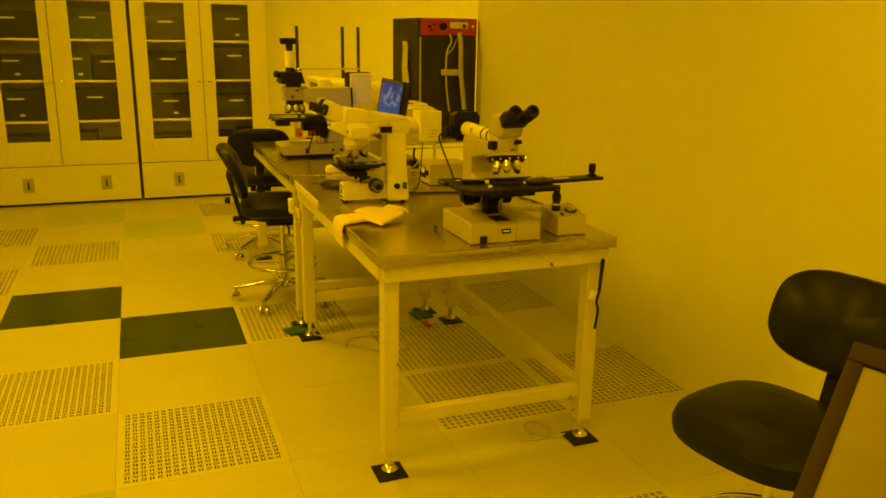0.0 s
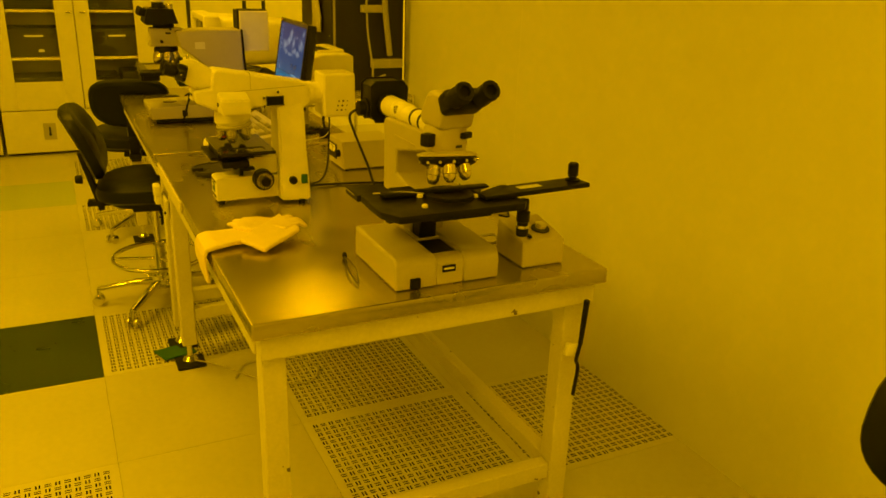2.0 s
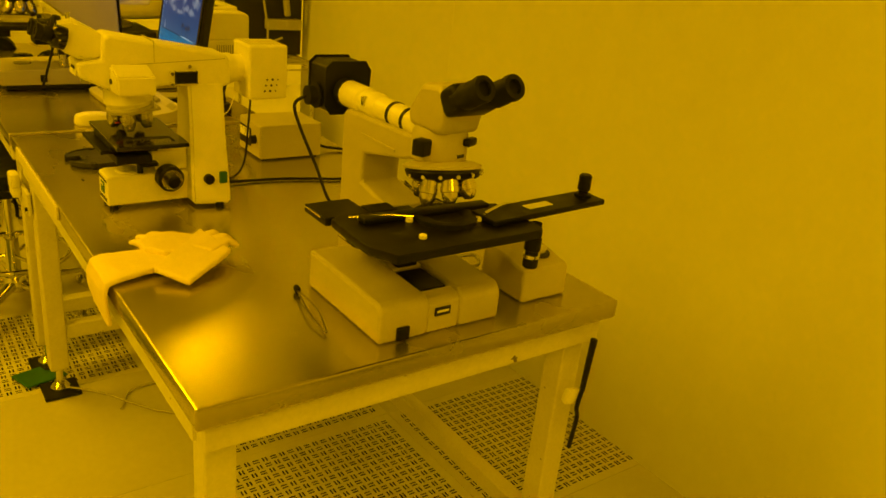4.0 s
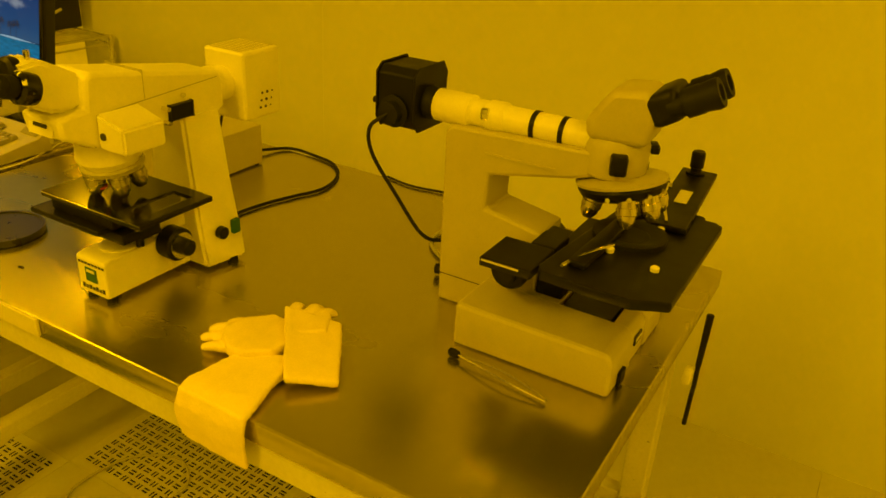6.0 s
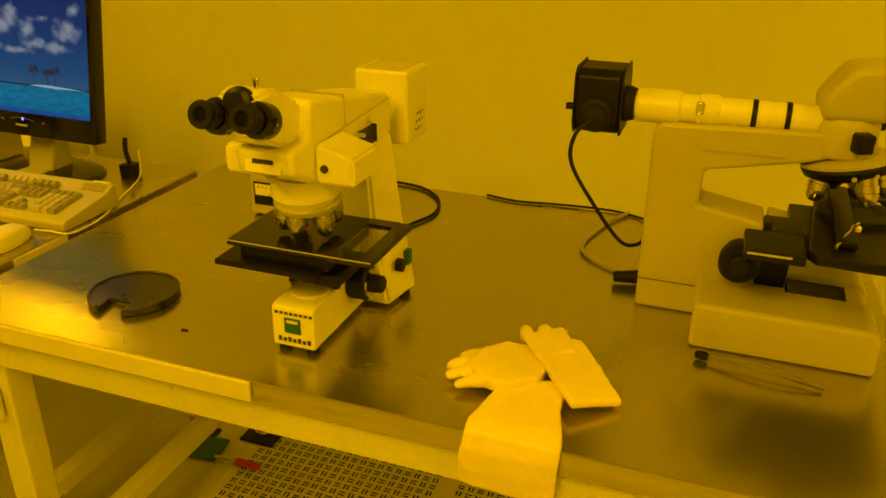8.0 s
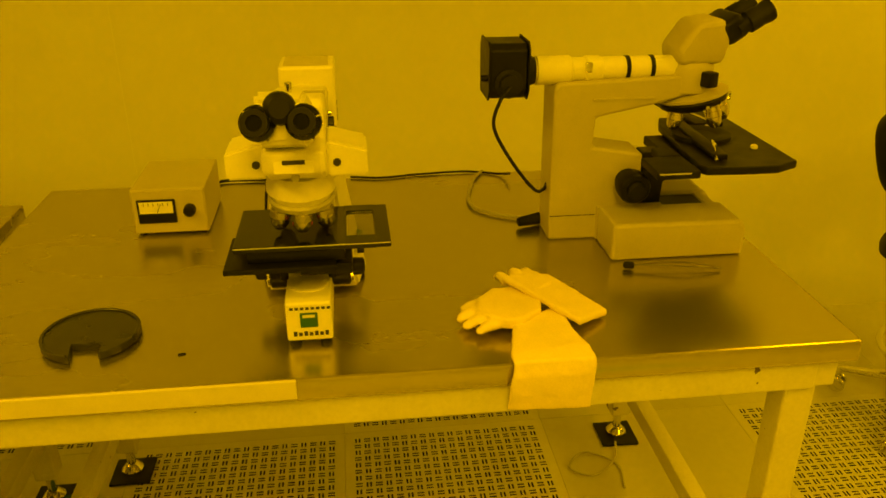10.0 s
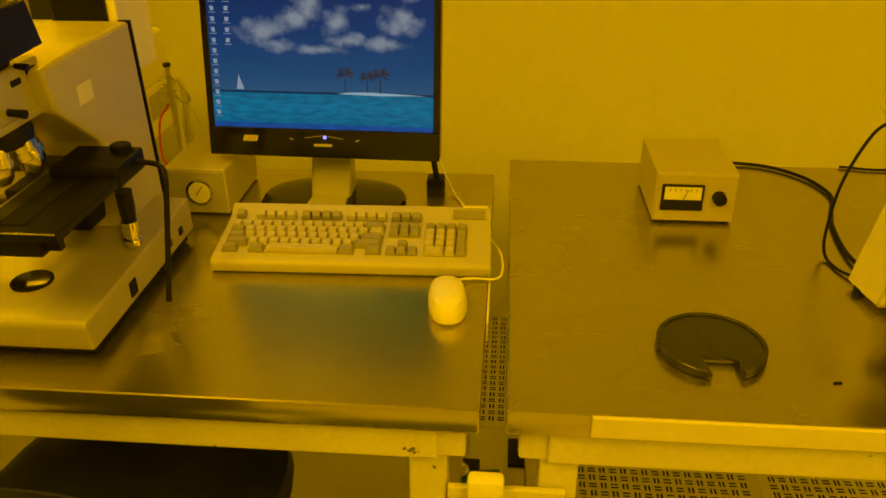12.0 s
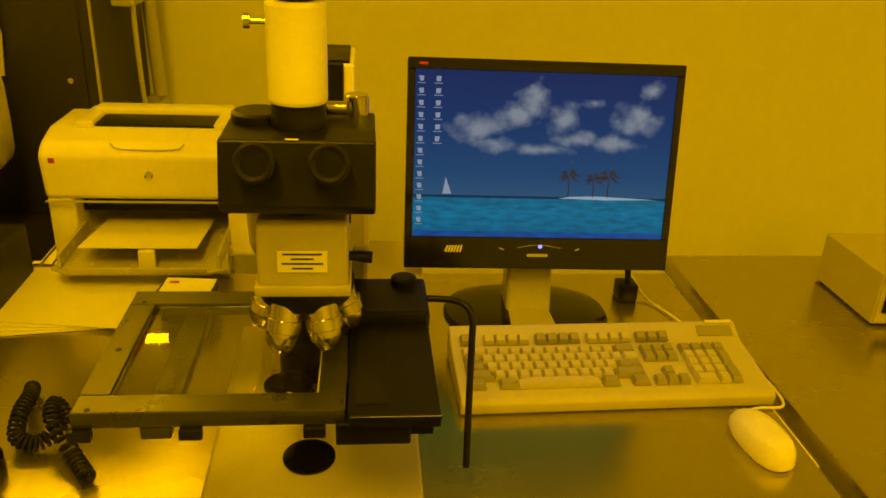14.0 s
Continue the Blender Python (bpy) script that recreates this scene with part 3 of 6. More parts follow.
for s in (-1, 1):
    wing = loft([[(0.902, yc + s * w, T + 0.284), (0.986, yc + s * w, T + 0.284), (0.986, yc + s * w, T + h), (0.902, yc + s * w, T + h)][::s] for w, h in ((0.0452, 0.343), (0.106, 0.326))])
    bmesh.ops.bevel(wing, geom=wing.edges[:], offset=0.004, segments=2, affect="EDGES")
    part("slider_box", wing, M_WHITE, arm, "cream side housing")
    part("socket", cyl((0.904, yc + s * 0.060, T + 0.308), (0.8995, yc + s * 0.060, T + 0.308), 0.006, n=14), M_INK, arm)
    part("slider", box(1.046, 1.096, yc + s * 0.045, yc + s * 0.053, T + 0.298, T + 0.324, 0.002), M_BLACK, arm, "black filter slider")
    part("slider_knob", merge(*[cyl((1.036, yc + s * 0.045, T + zz), (1.036, yc + s * 0.061, T + zz), 0.004, n=10) for zz in (0.297, 0.322)]), M_CHROME, arm)
    part("pinch_screw", cyl((1.080, yc + s * 0.045, T + 0.336), (1.080, yc + s * 0.051, T + 0.336), 0.004, n=10), M_CHROME, arm)
part("brand_plate", obox((0.8385, yc, T + 0.328), (0.002, 0.056, 0.026), (0, 10, 0)), M_WHITE, arm)
part("brand_mark", obox((0.8372, yc, T + 0.331), (0.0012, 0.032, 0.006), (0, 10, 0)), M_INK, arm)
part("front_lock", cyl((0.862, yc, T + 0.302), (0.852, yc, T + 0.302), 0.006, n=14), M_GREY, arm)
part("front_slot", obox((0.8985, yc - 0.036, T + 0.290), (0.003, 0.014, 0.005)), M_INK, arm)
hy2 = yc + 0.010
wedge = loft([[(0.897, hy2 + 0.041, T + 0.352), (0.897, hy2 - 0.041, T + 0.352), (0.900, hy2 - 0.041, T + 0.402), (0.900, hy2 + 0.041, T + 0.402)],
              [(0.852, hy2 + 0.038, T + 0.348), (0.852, hy2 - 0.038, T + 0.348), (0.842, hy2 - 0.036, T + 0.434), (0.842, hy2 + 0.036, T + 0.434)],
              [(0.814, hy2 + 0.034, T + 0.366), (0.814, hy2 - 0.034, T + 0.366), (0.804, hy2 - 0.032, T + 0.428), (0.804, hy2 + 0.032, T + 0.428)]])
bmesh.ops.bevel(wedge, geom=wedge.edges[:], offset=0.006, segments=2, affect="EDGES")
vh = part("viewing_head", wedge, M_WHITE, zm, "cream wedge-shaped viewing head")
hd = Vector((-0.95, 0, 0.28)).normalized()
part("knuckle", lathe((0.812, hy2, T + 0.416), [(0.022, -0.004), (0.023, 0.004), (0.021, 0.010), (0.014, 0.013)], 24, hd), M_BLACK, vh, "black hinge disc")
part("knuckle_knob", cyl((0.834, hy2 - 0.012, T + 0.430), (0.834, hy2 - 0.012, T + 0.446), 0.004, 0.005, 12, 0.001), M_CHROME, vh)
for s in (-1, 1):
    c = Vector((0.813, hy2 + s * 0.0305, T + 0.396))
    part("eye_tube", lathe(c, [(0.024, -0.010), (0.0255, 0.004), (0.0245, 0.014), (0.0185, 0.018)], 24, hd), M_GLOSS, vh, "black eyepiece tube")
    eyepiece(vh, c + hd * 0.012, hd, 0.0180, 0.038)
    for k in range(4):
        part("tube_screw", cyl(c + Vector((-0.006, 0.0250 * math.cos(1.2 + k), 0.0250 * math.sin(1.2 + k))), c + Vector((-0.006, 0.0262 * math.cos(1.2 + k), 0.0262 * math.sin(1.2 + k))), 0.0022, n=8), M_CHROME, vh)
part("lamp_arm", lathe((1.172, yc, T + 0.322), [(0.036, 0), (0.037, 0.022), (0.033, 0.024), (0.033, 0.050)], 28, (1, 0, 0)), M_WHITE, zm)
house = part("lamp_house", box(1.221, 1.322, yc - 0.058, yc + 0.044, T + 0.254, T + 0.386, 0.006, 3), M_WHITE, zm, "cream box-shaped lamp house")
for k in range(9):
    part("vent_slot", box(1.228 + 0.0105 * k, 1.2325 + 0.0105 * k, yc - 0.047, yc + 0.035, T + 0.3855, T + 0.3865), M_BEIGE, house)
random.seed(4)
for k in range(9):
    part("vent_hole", cyl((1.262 + 0.014 * (k % 3) + 0.003 * (k // 3), yc - 0.0578, T + 0.275 + 0.014 * (k // 3)), (1.262 + 0.014 * (k % 3) + 0.003 * (k // 3), yc - 0.0588, T + 0.275 + 0.014 * (k // 3)), (0.0026, 0.0018, 0.0032)[(k * 2) % 3], n=8), M_INK, house)
tur = part("nosepiece", lathe((0.955, yc, T + 0.236), [(0.036, 0), (0.046, 0.002), (0.049, 0.008), (0.055, 0.018), (0.052, 0.036), (0.048, 0.050)], 32, (-0.14, 0, 1)), M_WHITE, zm, "cream revolving nosepiece")
part("nose_rim", lathe((0.956, yc, T + 0.232), [(0.040, -0.004), (0.051, -0.002), (0.0535, 0.006), (0.050, 0.010)], 32, (-0.14, 0, 1)), M_GREY, tur, "bright turret rim")
part("nose_socket", obox((0.9035, yc, T + 0.262), (0.005, 0.022, 0.006)), M_INK, tur)
for k, ang in enumerate((180, 245, 310, 50, 115)):
    ax, ay = math.cos(radians(ang)), math.sin(radians(ang))
    objective(zm, (0.954 + 0.034 * ax, yc + 0.034 * ay, T + 0.240 + 0.14 * 0.034 * ax), (0.16 * ax + 0.08, 0.16 * ay, -1), 0.0150, 0.050 if k else 0.044, M_SMOKY)
part("objective_band", lathe((0.922, yc, T + 0.202), [(0.0158, 0), (0.0158, 0.003)], 16), M_RED, tur)
sz = T + 0.180
st = part("stage", merge(box(0.886, 1.046, yc - 0.068, yc + 0.108, sz - 0.010, sz, 0.002), box(0.886, 1.046, yc - 0.137, yc - 0.112, sz - 0.010, sz, 0.002), box(0.886, 0.916, yc - 0.114, yc - 0.066, sz - 0.0099, sz - 0.0001), box(1.022, 1.046, yc - 0.114, yc - 0.066, sz - 0.0099, sz - 0.0001)), M_GLOSS, zm, "glossy black stage plate")
part("stage_block", box(0.890, 1.040, yc - 0.064, yc + 0.088, sz - 0.030, sz - 0.0105, 0.003), M_BLACK, st)
part("stage_edge", box(0.8852, 0.8862, yc - 0.136, yc + 0.107, sz - 0.0025, sz - 0.0005), M_CHROME, st, "thin bright metal edge")
part("under_plate", merge(box(0.872, 1.0, yc - 0.05, yc + 0.124, sz - 0.040, sz - 0.0305, 0.002), box(0.90, 0.98, yc - 0.075, yc + 0.01, sz - 0.060, sz - 0.0405, 0.003)), M_BLACK, st)
pane = part("stage_glass", box(0.9165, 1.0215, yc - 0.1115, yc - 0.0685, sz - 0.006, sz - 0.003), M_SMOKE, st, "smoky glass window")
pane.visible_shadow = False
part("condenser", lathe((0.945, yc, sz - 0.062), [(0.020, 0), (0.024, 0.01), (0.024, 0.022)], 24), M_CHROME, st)
part("stage_post", prism([(1.00, T + 0.084), (0.985, sz - 0.06), (0.985, sz - 0.041), (1.075, sz - 0.041), (1.075, T + 0.084)], "y", yc - 0.030, yc + 0.030, 0.004), M_WHITE, zm)
part("clip_bracket", merge(box(0.955, 1.00, yc - 0.052, yc + 0.052, T + 0.103, T + 0.112, 0.002), cyl((0.96, yc - 0.04, T + 0.105), (0.96, yc - 0.04, T + 0.088), 0.007, n=12), cyl((0.96, yc + 0.04, T + 0.105), (0.96, yc + 0.04, T + 0.088), 0.007, n=12)), M_BLACK, zm)
for s in (-1, 1):
    part("focus_knob", lathe((1.024, yc + s * 0.037, T + 0.073), [(0.027, 0), (0.031, 0.002), (0.031, 0.030), (0.027, 0.033)], 28, (0, s, 0)), M_BLACK, zm, "black coarse focus knob")
    part("scale_ring", lathe((1.024, yc + s * 0.068, T + 0.073), [(0.025, 0), (0.025, 0.006)], 28, (0, s, 0)), M_CHROME, zm, "silver scale ring")
    part("fine_knob", lathe((1.024, yc + s * 0.074, T + 0.073), [(0.016, 0), (0.015, 0.018), (0.011, 0.021)], 20, (0, s, 0)), M_BLACK, zm, "black fine focus knob")
part("power_switch", box(1.134, 1.152, yc - 0.0945, yc - 0.084, T + 0.060, T + 0.088, 0.002), M_PADG, zm, "green power switch")
part("brightness_knob", lathe((1.108, yc - 0.083, T + 0.072), [(0.012, 0), (0.012, 0.012), (0.009, 0.013)], 18, (0, -1, 0)), M_BLACK, zm)
part("front_badge", box(0.8825, 0.8842, yc - 0.014, yc + 0.014, T + 0.036, T + 0.062), M_PADG, zm, "green front badge")
part("front_badge_bar", box(0.8815, 0.8826, yc - 0.010, yc + 0.010, T + 0.054, T + 0.059), M_LABEL, zm)
FRONT = Matrix(((0, 0, -1, 0.8832), (-1, 0, 0, yc), (0, 1, 0, 0), (0, 0, 0, 1)))
for k in range(8):
    part("print_mark", box(0.8828, 0.8842, yc + 0.030 - 0.0085 * k, yc + 0.0245 - 0.0085 * k, T + 0.068, T + 0.072), M_INK, zm)
for k in range(7):
    part("print_mark", box(0.8828, 0.8842, yc + 0.026 - 0.0085 * k, yc + 0.0205 - 0.0085 * k, T + 0.020, T + 0.028 - 0.002 * (k % 2)), M_INK, zm)

mt = thing("meter_supply", (1.47, 4.085, T), "cream power supply box with needle meter and black knob", "power supply")
part("case", box(1.380, 1.575, 4.008, 4.162, T + 0.004, T + 0.105, 0.003), M_BEIGE, mt, "cream sheet-metal case")
part("front_panel", box(1.3765, 1.3800, 4.011, 4.159, T + 0.007, T + 0.102, 0.001, 1), M_BEIGE, mt)
part("meter_frame", box(1.3725, 1.3765, 4.071, 4.150, T + 0.030, T + 0.083, 0.001, 1), M_BLACK, mt, "black meter housing")
part("meter_face", box(1.3712, 1.3724, 4.076, 4.145, T + 0.053, T + 0.079), M_PAPER, mt, "white meter scale")
part("needle", obox((1.3708, 4.105, T + 0.064), (0.0006, 0.0012, 0.022), (25, 0, 0)), M_INK, mt)
for k in range(6):
    part("scale_mark", box(1.3706, 1.3711, 4.085 + 0.010 * k, 4.0862 + 0.010 * k, T + 0.070, T + 0.076), M_INK, mt)
part("knob", lathe((1.3765, 4.042, T + 0.058), [(0.013, 0), (0.012, 0.016), (0.009, 0.017)], 20, (-1, 0, 0)), M_BLACK, mt)
for p in ((1.395, 4.02), (1.395, 4.15), (1.56, 4.02), (1.56, 4.15)):
    part("foot", cyl((*p, T), (*p, T + 0.004), 0.007, n=10), M_RUBBER, mt)
single("power_cable", tube([(1.575, 4.06, T + 0.03), (1.62, 4.06, T + 0.012), (1.695, 4.02, T + 0.005), (1.692, 3.93, T + 0.005), (1.672, 3.857, T + 0.005), (1.612, 3.798, T + 0.005), (1.525, 3.775, T + 0.005), (1.445, 3.80, T + 0.005), (1.366, 3.823, T + 0.005), (1.25, 3.835, T + 0.006), (1.158, 3.82, T + 0.012)], 0.0040), M_RUBBER, "black cable looping behind the cream microscope", "cable")
single("power_cable", tube([(1.262, 3.815, T + 0.256), (1.275, 3.838, T + 0.225), (1.28, 3.865, T + 0.14), (1.275, 3.875, T + 0.05), (1.25, 3.878, T + 0.008), (1.20, 3.868, T + 0.004), (1.165, 3.845, T + 0.010)], 0.0028), M_RUBBER, "thin black cable hanging from the lamp house", "cable")
single("power_cable", tube([(1.62, 3.30, T + 0.02), (1.665, 3.32, T + 0.005), (1.695, 3.40, T + 0.004), (1.690, 3.52, T + 0.004), (1.675, 3.62, T + 0.004), (1.690, 3.70, T + 0.004)], 0.0028), M_RUBBER, "thin black cable along the back of the table", "cable")

# black lid with a notch
wt = thing("wafer_tray", (0.952, 4.14, T), "black plastic dish with raised rim and square notch", "tray")
part("dish", prism([(0.952 + 0.0785 * math.cos(radians(k)), 4.139 + 0.0785 * math.sin(radians(k))) for k in range(-158, 171, 8)] + [(0.915, 4.160), (0.915, 4.112)], "z", T + 0.001, T + 0.012, 0.0015), M_SATIN, wt, "smooth black dish floor")
part("rim", prism([(0.952 + 0.079 * math.cos(radians(k)), 4.139 + 0.079 * math.sin(radians(k))) for k in range(-156, 167, 7)] + [(0.952 + 0.073 * math.cos(radians(k)), 4.139 + 0.073 * math.sin(radians(k))) for k in range(166, -157, -7)], "z", T + 0.0015, T + 0.0150, 0.001, 1), M_SATIN, wt, "raised black rim")
single("speck", obox((0.882, 3.981, T + 0.001), (0.004, 0.012, 0.002), (0, 0, 10), 0.0005, 1), M_RUBBER, "tiny dark chip lying on the table", "debris")
# ---- gloves ----


def soft_strip(stations, e=0.55, n=20):
    """A limp flattened sleeve: each station is centre, half-width vector and half-thickness vector."""
    rings = []
    for c, w, h in stations:
        c, w, h = Vector(c), Vector(w), Vector(h)
        rings.append([c + w * a + h * b for a, b in superellipse(1, 1, e, n)])
    return loft(rings)


def finger(a, b, c, r):
    pts = smooth_path([a, b, c], 6)
    rings = []
    for i, p in enumerate(pts):
        d = (pts[min(i + 1, len(pts) - 1)] - pts[max(i - 1, 0)]).normalized()
        side = d.cross(Vector((0, 0, 1))).normalized()
        t = i / (len(pts) - 1)
        k = r * (1 - 0.25 * t) * (1 if t < 0.85 else math.sqrt(max(0.05, 1 - ((t - 0.85) / 0.16) ** 2)))
        rings.append([p + side * k * math.cos(q) + side.cross(d) * k * 0.75 * math.sin(q) for q in (2 * math.pi * j / 12 for j in range(12))])
    return loft(rings)


def soft(ob):
    rm = ob.modifiers.new("fuse", "REMESH")
    rm.mode, rm.voxel_size, rm.use_smooth_shade = "VOXEL", 0.0032, True
    sm = ob.modifiers.new("soften", "SMOOTH")
    sm.factor, sm.iterations = 0.5, 4
    tex = bpy.data.textures.new("crease", "CLOUDS")
    tex.noise_scale = 0.035
    dp = ob.modifiers.new("crease", "DISPLACE")
    dp.texture, dp.strength, dp.mid_level, dp.texture_coords = tex, 0.0045, 0.55, "LOCAL"
    return ob


def slab(corners, z, thick, lift=(0, 0, 0)):
    """A limp flat piece with the given outline; lift tilts it by height per metre along x and y from a corner."""
    bm = prism(corners, "z", 0, thick, 0.004, 2)
    x0, y0 = corners[0]
    for v in bm.verts:
        v.co.z += z + lift[0] + lift[1] * (v.co.x - x0) + lift[2] * (v.co.y - y0)
    return bm


t0 = T + 0.013
ga = thing("glove", (0.87, 3.40, T), "pale yellow rubber glove with cuff draped over the table edge", "glove", "rubber gloves")
soft(part("cuff", soft_strip([((0.782, 3.396, T - 0.083), (0.002, 0.069, 0.002), (-0.006, 0, 0)), ((0.776, 3.395, T - 0.050), (0.0, 0.069, 0.002), (-0.006, 0, 0)), ((0.774, 3.393, T - 0.015), (0, 0.068, 0), (-0.006, 0, 0.002)), ((0.779, 3.392, T + 0.006), (0.0, 0.067, 0), (-0.004, 0, 0.006)), ((0.802, 3.393, T + 0.011), (-0.002, 0.066, 0), (0, 0, 0.008)),
                              ((0.845, 3.396, T + 0.012), (-0.010, 0.055, 0), (0, 0, 0.009)), ((0.880, 3.394, T + 0.014), (-0.016, 0.050, 0), (0, 0, 0.009)), ((0.910, 3.390, T + 0.015), (-0.02, 0.045, 0), (0, 0, 0.009))], 0.35, 28), M_GLOVE, ga, "long pale cuff"))
soft(part("hand_piece", merge(
    slab([(0.960, 3.375), (0.990, 3.420), (0.992, 3.455), (0.958, 3.488), (0.918, 3.495), (0.890, 3.478), (0.872, 3.450), (0.874, 3.420), (0.905, 3.385)], T + 0.012, 0.022),
    finger((0.890, 3.460, t0 + 0.006), (0.878, 3.485, t0 + 0.004), (0.868, 3.504, t0), 0.0125), finger((0.912, 3.475, t0 + 0.008), (0.900, 3.500, t0 + 0.006), (0.886, 3.522, t0), 0.0130),
    finger((0.935, 3.480, t0 + 0.008), (0.925, 3.508, t0 + 0.006), (0.912, 3.529, t0), 0.0130), finger((0.958, 3.475, t0 + 0.008), (0.952, 3.500, t0 + 0.006), (0.944, 3.520, t0), 0.0125)), M_GLOVE, ga, "limp palm and fingers"))
t0 = T + 0.030
gb = thing("glove", (0.98, 3.35, T), "pale yellow rubber glove with folded cuff lying on another", "glove", "rubber gloves")
soft(part("cuff", slab([(0.998, 3.440), (1.032, 3.345), (0.915, 3.264), (0.864, 3.330)], T + 0.040, 0.014, (0, 0.02, 0.20)), M_GLOVE, gb, "folded square cuff"))
soft(part("hand_piece", merge(
    slab([(0.990, 3.425), (1.030, 3.412), (1.034, 3.368), (0.990, 3.345), (0.955, 3.380)], T + 0.022, 0.020),
    finger((1.000, 3.425, t0 + 0.004), (1.022, 3.434, t0 + 0.008), (1.042, 3.438, t0 - 0.004), 0.0125), finger((1.012, 3.405, t0 + 0.004), (1.036, 3.408, t0 + 0.008), (1.058, 3.406, t0 - 0.006), 0.0125),
    finger((1.015, 3.385, t0 + 0.004), (1.038, 3.384, t0 + 0.006), (1.060, 3.378, t0 - 0.006), 0.0120)), M_GLOVE, gb, "limp fingers"))

# ---- computer on the second table ----


# cloud banks of the desktop picture: place and half size on the panel
CLOUD_BANKS = [(-0.115, 0.045, 0.045, 0.026), (-0.085, 0.020, 0.035, 0.014), (-0.020, 0.090, 0.026, 0.036), (-0.050, 0.065, 0.040, 0.022), (0.030, 0.060, 0.026, 0.030), (0.000, 0.012, 0.050, 0.010), (0.055, 0.030, 0.045, 0.014),
               (0.150, 0.062, 0.042, 0.030), (0.115, 0.025, 0.045, 0.016), (0.175, 0.110, 0.020, 0.018), (0.080, 0.090, 0.020, 0.010)]


def screen_material():
    """A desktop picture: blue sky with white clouds over a turquoise sea, given off by the panel."""
    m = bpy.data.materials.new("screen_picture")
    m.use_nodes = True
    n, l = m.node_tree.nodes, m.node_tree.links
    b = n["Principled BSDF"]
    b.inputs["Base Color"].default_value, b.inputs["Roughness"].default_value, b.inputs["Specular IOR Level"].default_value = (0.003, 0.003, 0.003, 1), 0.3, 0.12
    tc, sep = n.new("ShaderNodeTexCoord"), n.new("ShaderNodeSeparateXYZ")
    l.new(tc.outputs["Object"], sep.inputs[0])

    def ramp(stops):
        r = n.new("ShaderNodeValToRGB")
        el = r.color_ramp.elements
        while len(el) < len(stops):
            el.new(0.5)
        for e, (p, c) in zip(el, stops):
            e.position, e.color = p, (*c, 1)
        return r

    def noise_tex(scale, stretch, detail=6):
        mp, t = n.new("ShaderNodeMapping"), n.new("ShaderNodeTexNoise")
        mp.inputs["Scale"].default_value = stretch
        l.new(tc.outputs["Object"], mp.inputs[0])
        l.new(mp.outputs[0], t.inputs["Vector"])
        t.inputs["Scale"].default_value, t.inputs["Detail"].default_value = scale, detail
        return t

    high = n.new("ShaderNodeMapRange")
    high.inputs["From Min"].default_value, high.inputs["From Max"].default_value = -0.066, 0.132
    l.new(sep.outputs["Y"], high.inputs["Value"])
    sky = ramp([(0.0, (0.035, 0.13, 0.28)), (0.18, (0.016, 0.095, 0.26)), (0.6, (0.008, 0.055, 0.21)), (1.0, (0.008, 0.035, 0.17))])
    l.new(high.outputs[0], sky.inputs[0])
    puffs = None
    for u, v, w, h in CLOUD_BANKS:
        mp, ln, mr = n.new("ShaderNodeMapping"), n.new("ShaderNodeVectorMath"), n.new("ShaderNodeMapRange")
        mp.vector_type = "POINT"
        mp.inputs["Scale"].default_value = (1 / w, 1 / h, 0.0)
        mp.inputs["Location"].default_value = (-u / w, -v / h, 0.0)
        ln.operation = "LENGTH"
        l.new(tc.outputs["Object"], mp.inputs[0])
        l.new(mp.outputs[0], ln.inputs[0])
        mr.inputs["From Min"].default_value, mr.inputs["From Max"].default_value = 1.5, 0.0
        l.new(ln.outputs["Value"], mr.inputs["Value"])
        if puffs is None:
            puffs = mr.outputs[0]
        else:
            top = n.new("ShaderNodeMath")
            top.operation = "MAXIMUM"
            l.new(puffs, top.inputs[0])
            l.new(mr.outputs[0], top.inputs[1])
            puffs = top.outputs[0]
    ragged = n.new("ShaderNodeMath")
    ragged.operation = "MULTIPLY_ADD"
    ragged.inputs[1].default_value = 1.5
    l.new(noise_tex(30, (1, 1.2, 1), 10).outputs["Fac"], ragged.inputs[0])
    l.new(puffs, ragged.inputs[2])
    cl = ramp([(0.0, (0, 0, 0)), (0.35, (0.25, 0.25, 0.25)), (1.0, (1, 1, 1))])
    spread = n.new("ShaderNodeMapRange")
    spread.inputs["From Min"].default_value, spread.inputs["From Max"].default_value = 1.02, 1.62
    l.new(ragged.outputs[0], spread.inputs["Value"])
    l.new(spread.outputs[0], cl.inputs[0])
    band = ramp([(0.0, (0.2, 0.2, 0.2)), (0.30, (0.8, 0.8, 0.8)), (1.0, (1, 1, 1))])
    l.new(high.outputs[0], band.inputs[0])
    mask = n.new("ShaderNodeMath")
    mask.operation = "MULTIPLY"
    l.new(cl.outputs[0], mask.inputs[0])
    l.new(band.outputs[0], mask.inputs[1])
    clouds = n.new("ShaderNodeMix")
    clouds.data_type = "RGBA"
    l.new(mask.outputs[0], clouds.inputs[0])
    l.new(sky.outputs[0], clouds.inputs[6])
    clouds.inputs[7].default_value = (0.36, 0.42, 0.50, 1)
    deep = n.new("ShaderNodeMapRange")
    deep.inputs["From Min"].default_value, deep.inputs["From Max"].default_value = -0.132, -0.066
    l.new(sep.outputs["Y"], deep.inputs["Value"])
    sea = ramp([(0.0, (0.015, 0.14, 0.60)), (0.07, (0.015, 0.14, 0.60)), (0.09, (0.004, 0.27, 0.52)), (0.6, (0.006, 0.32, 0.62)), (0.93, (0.008, 0.27, 0.50)), (0.95, (0.006, 0.06, 0.17)), (1.0, (0.006, 0.05, 0.15))])
    l.new(deep.outputs[0], sea.inputs[0])
    wave = n.new("ShaderNodeMapRange")
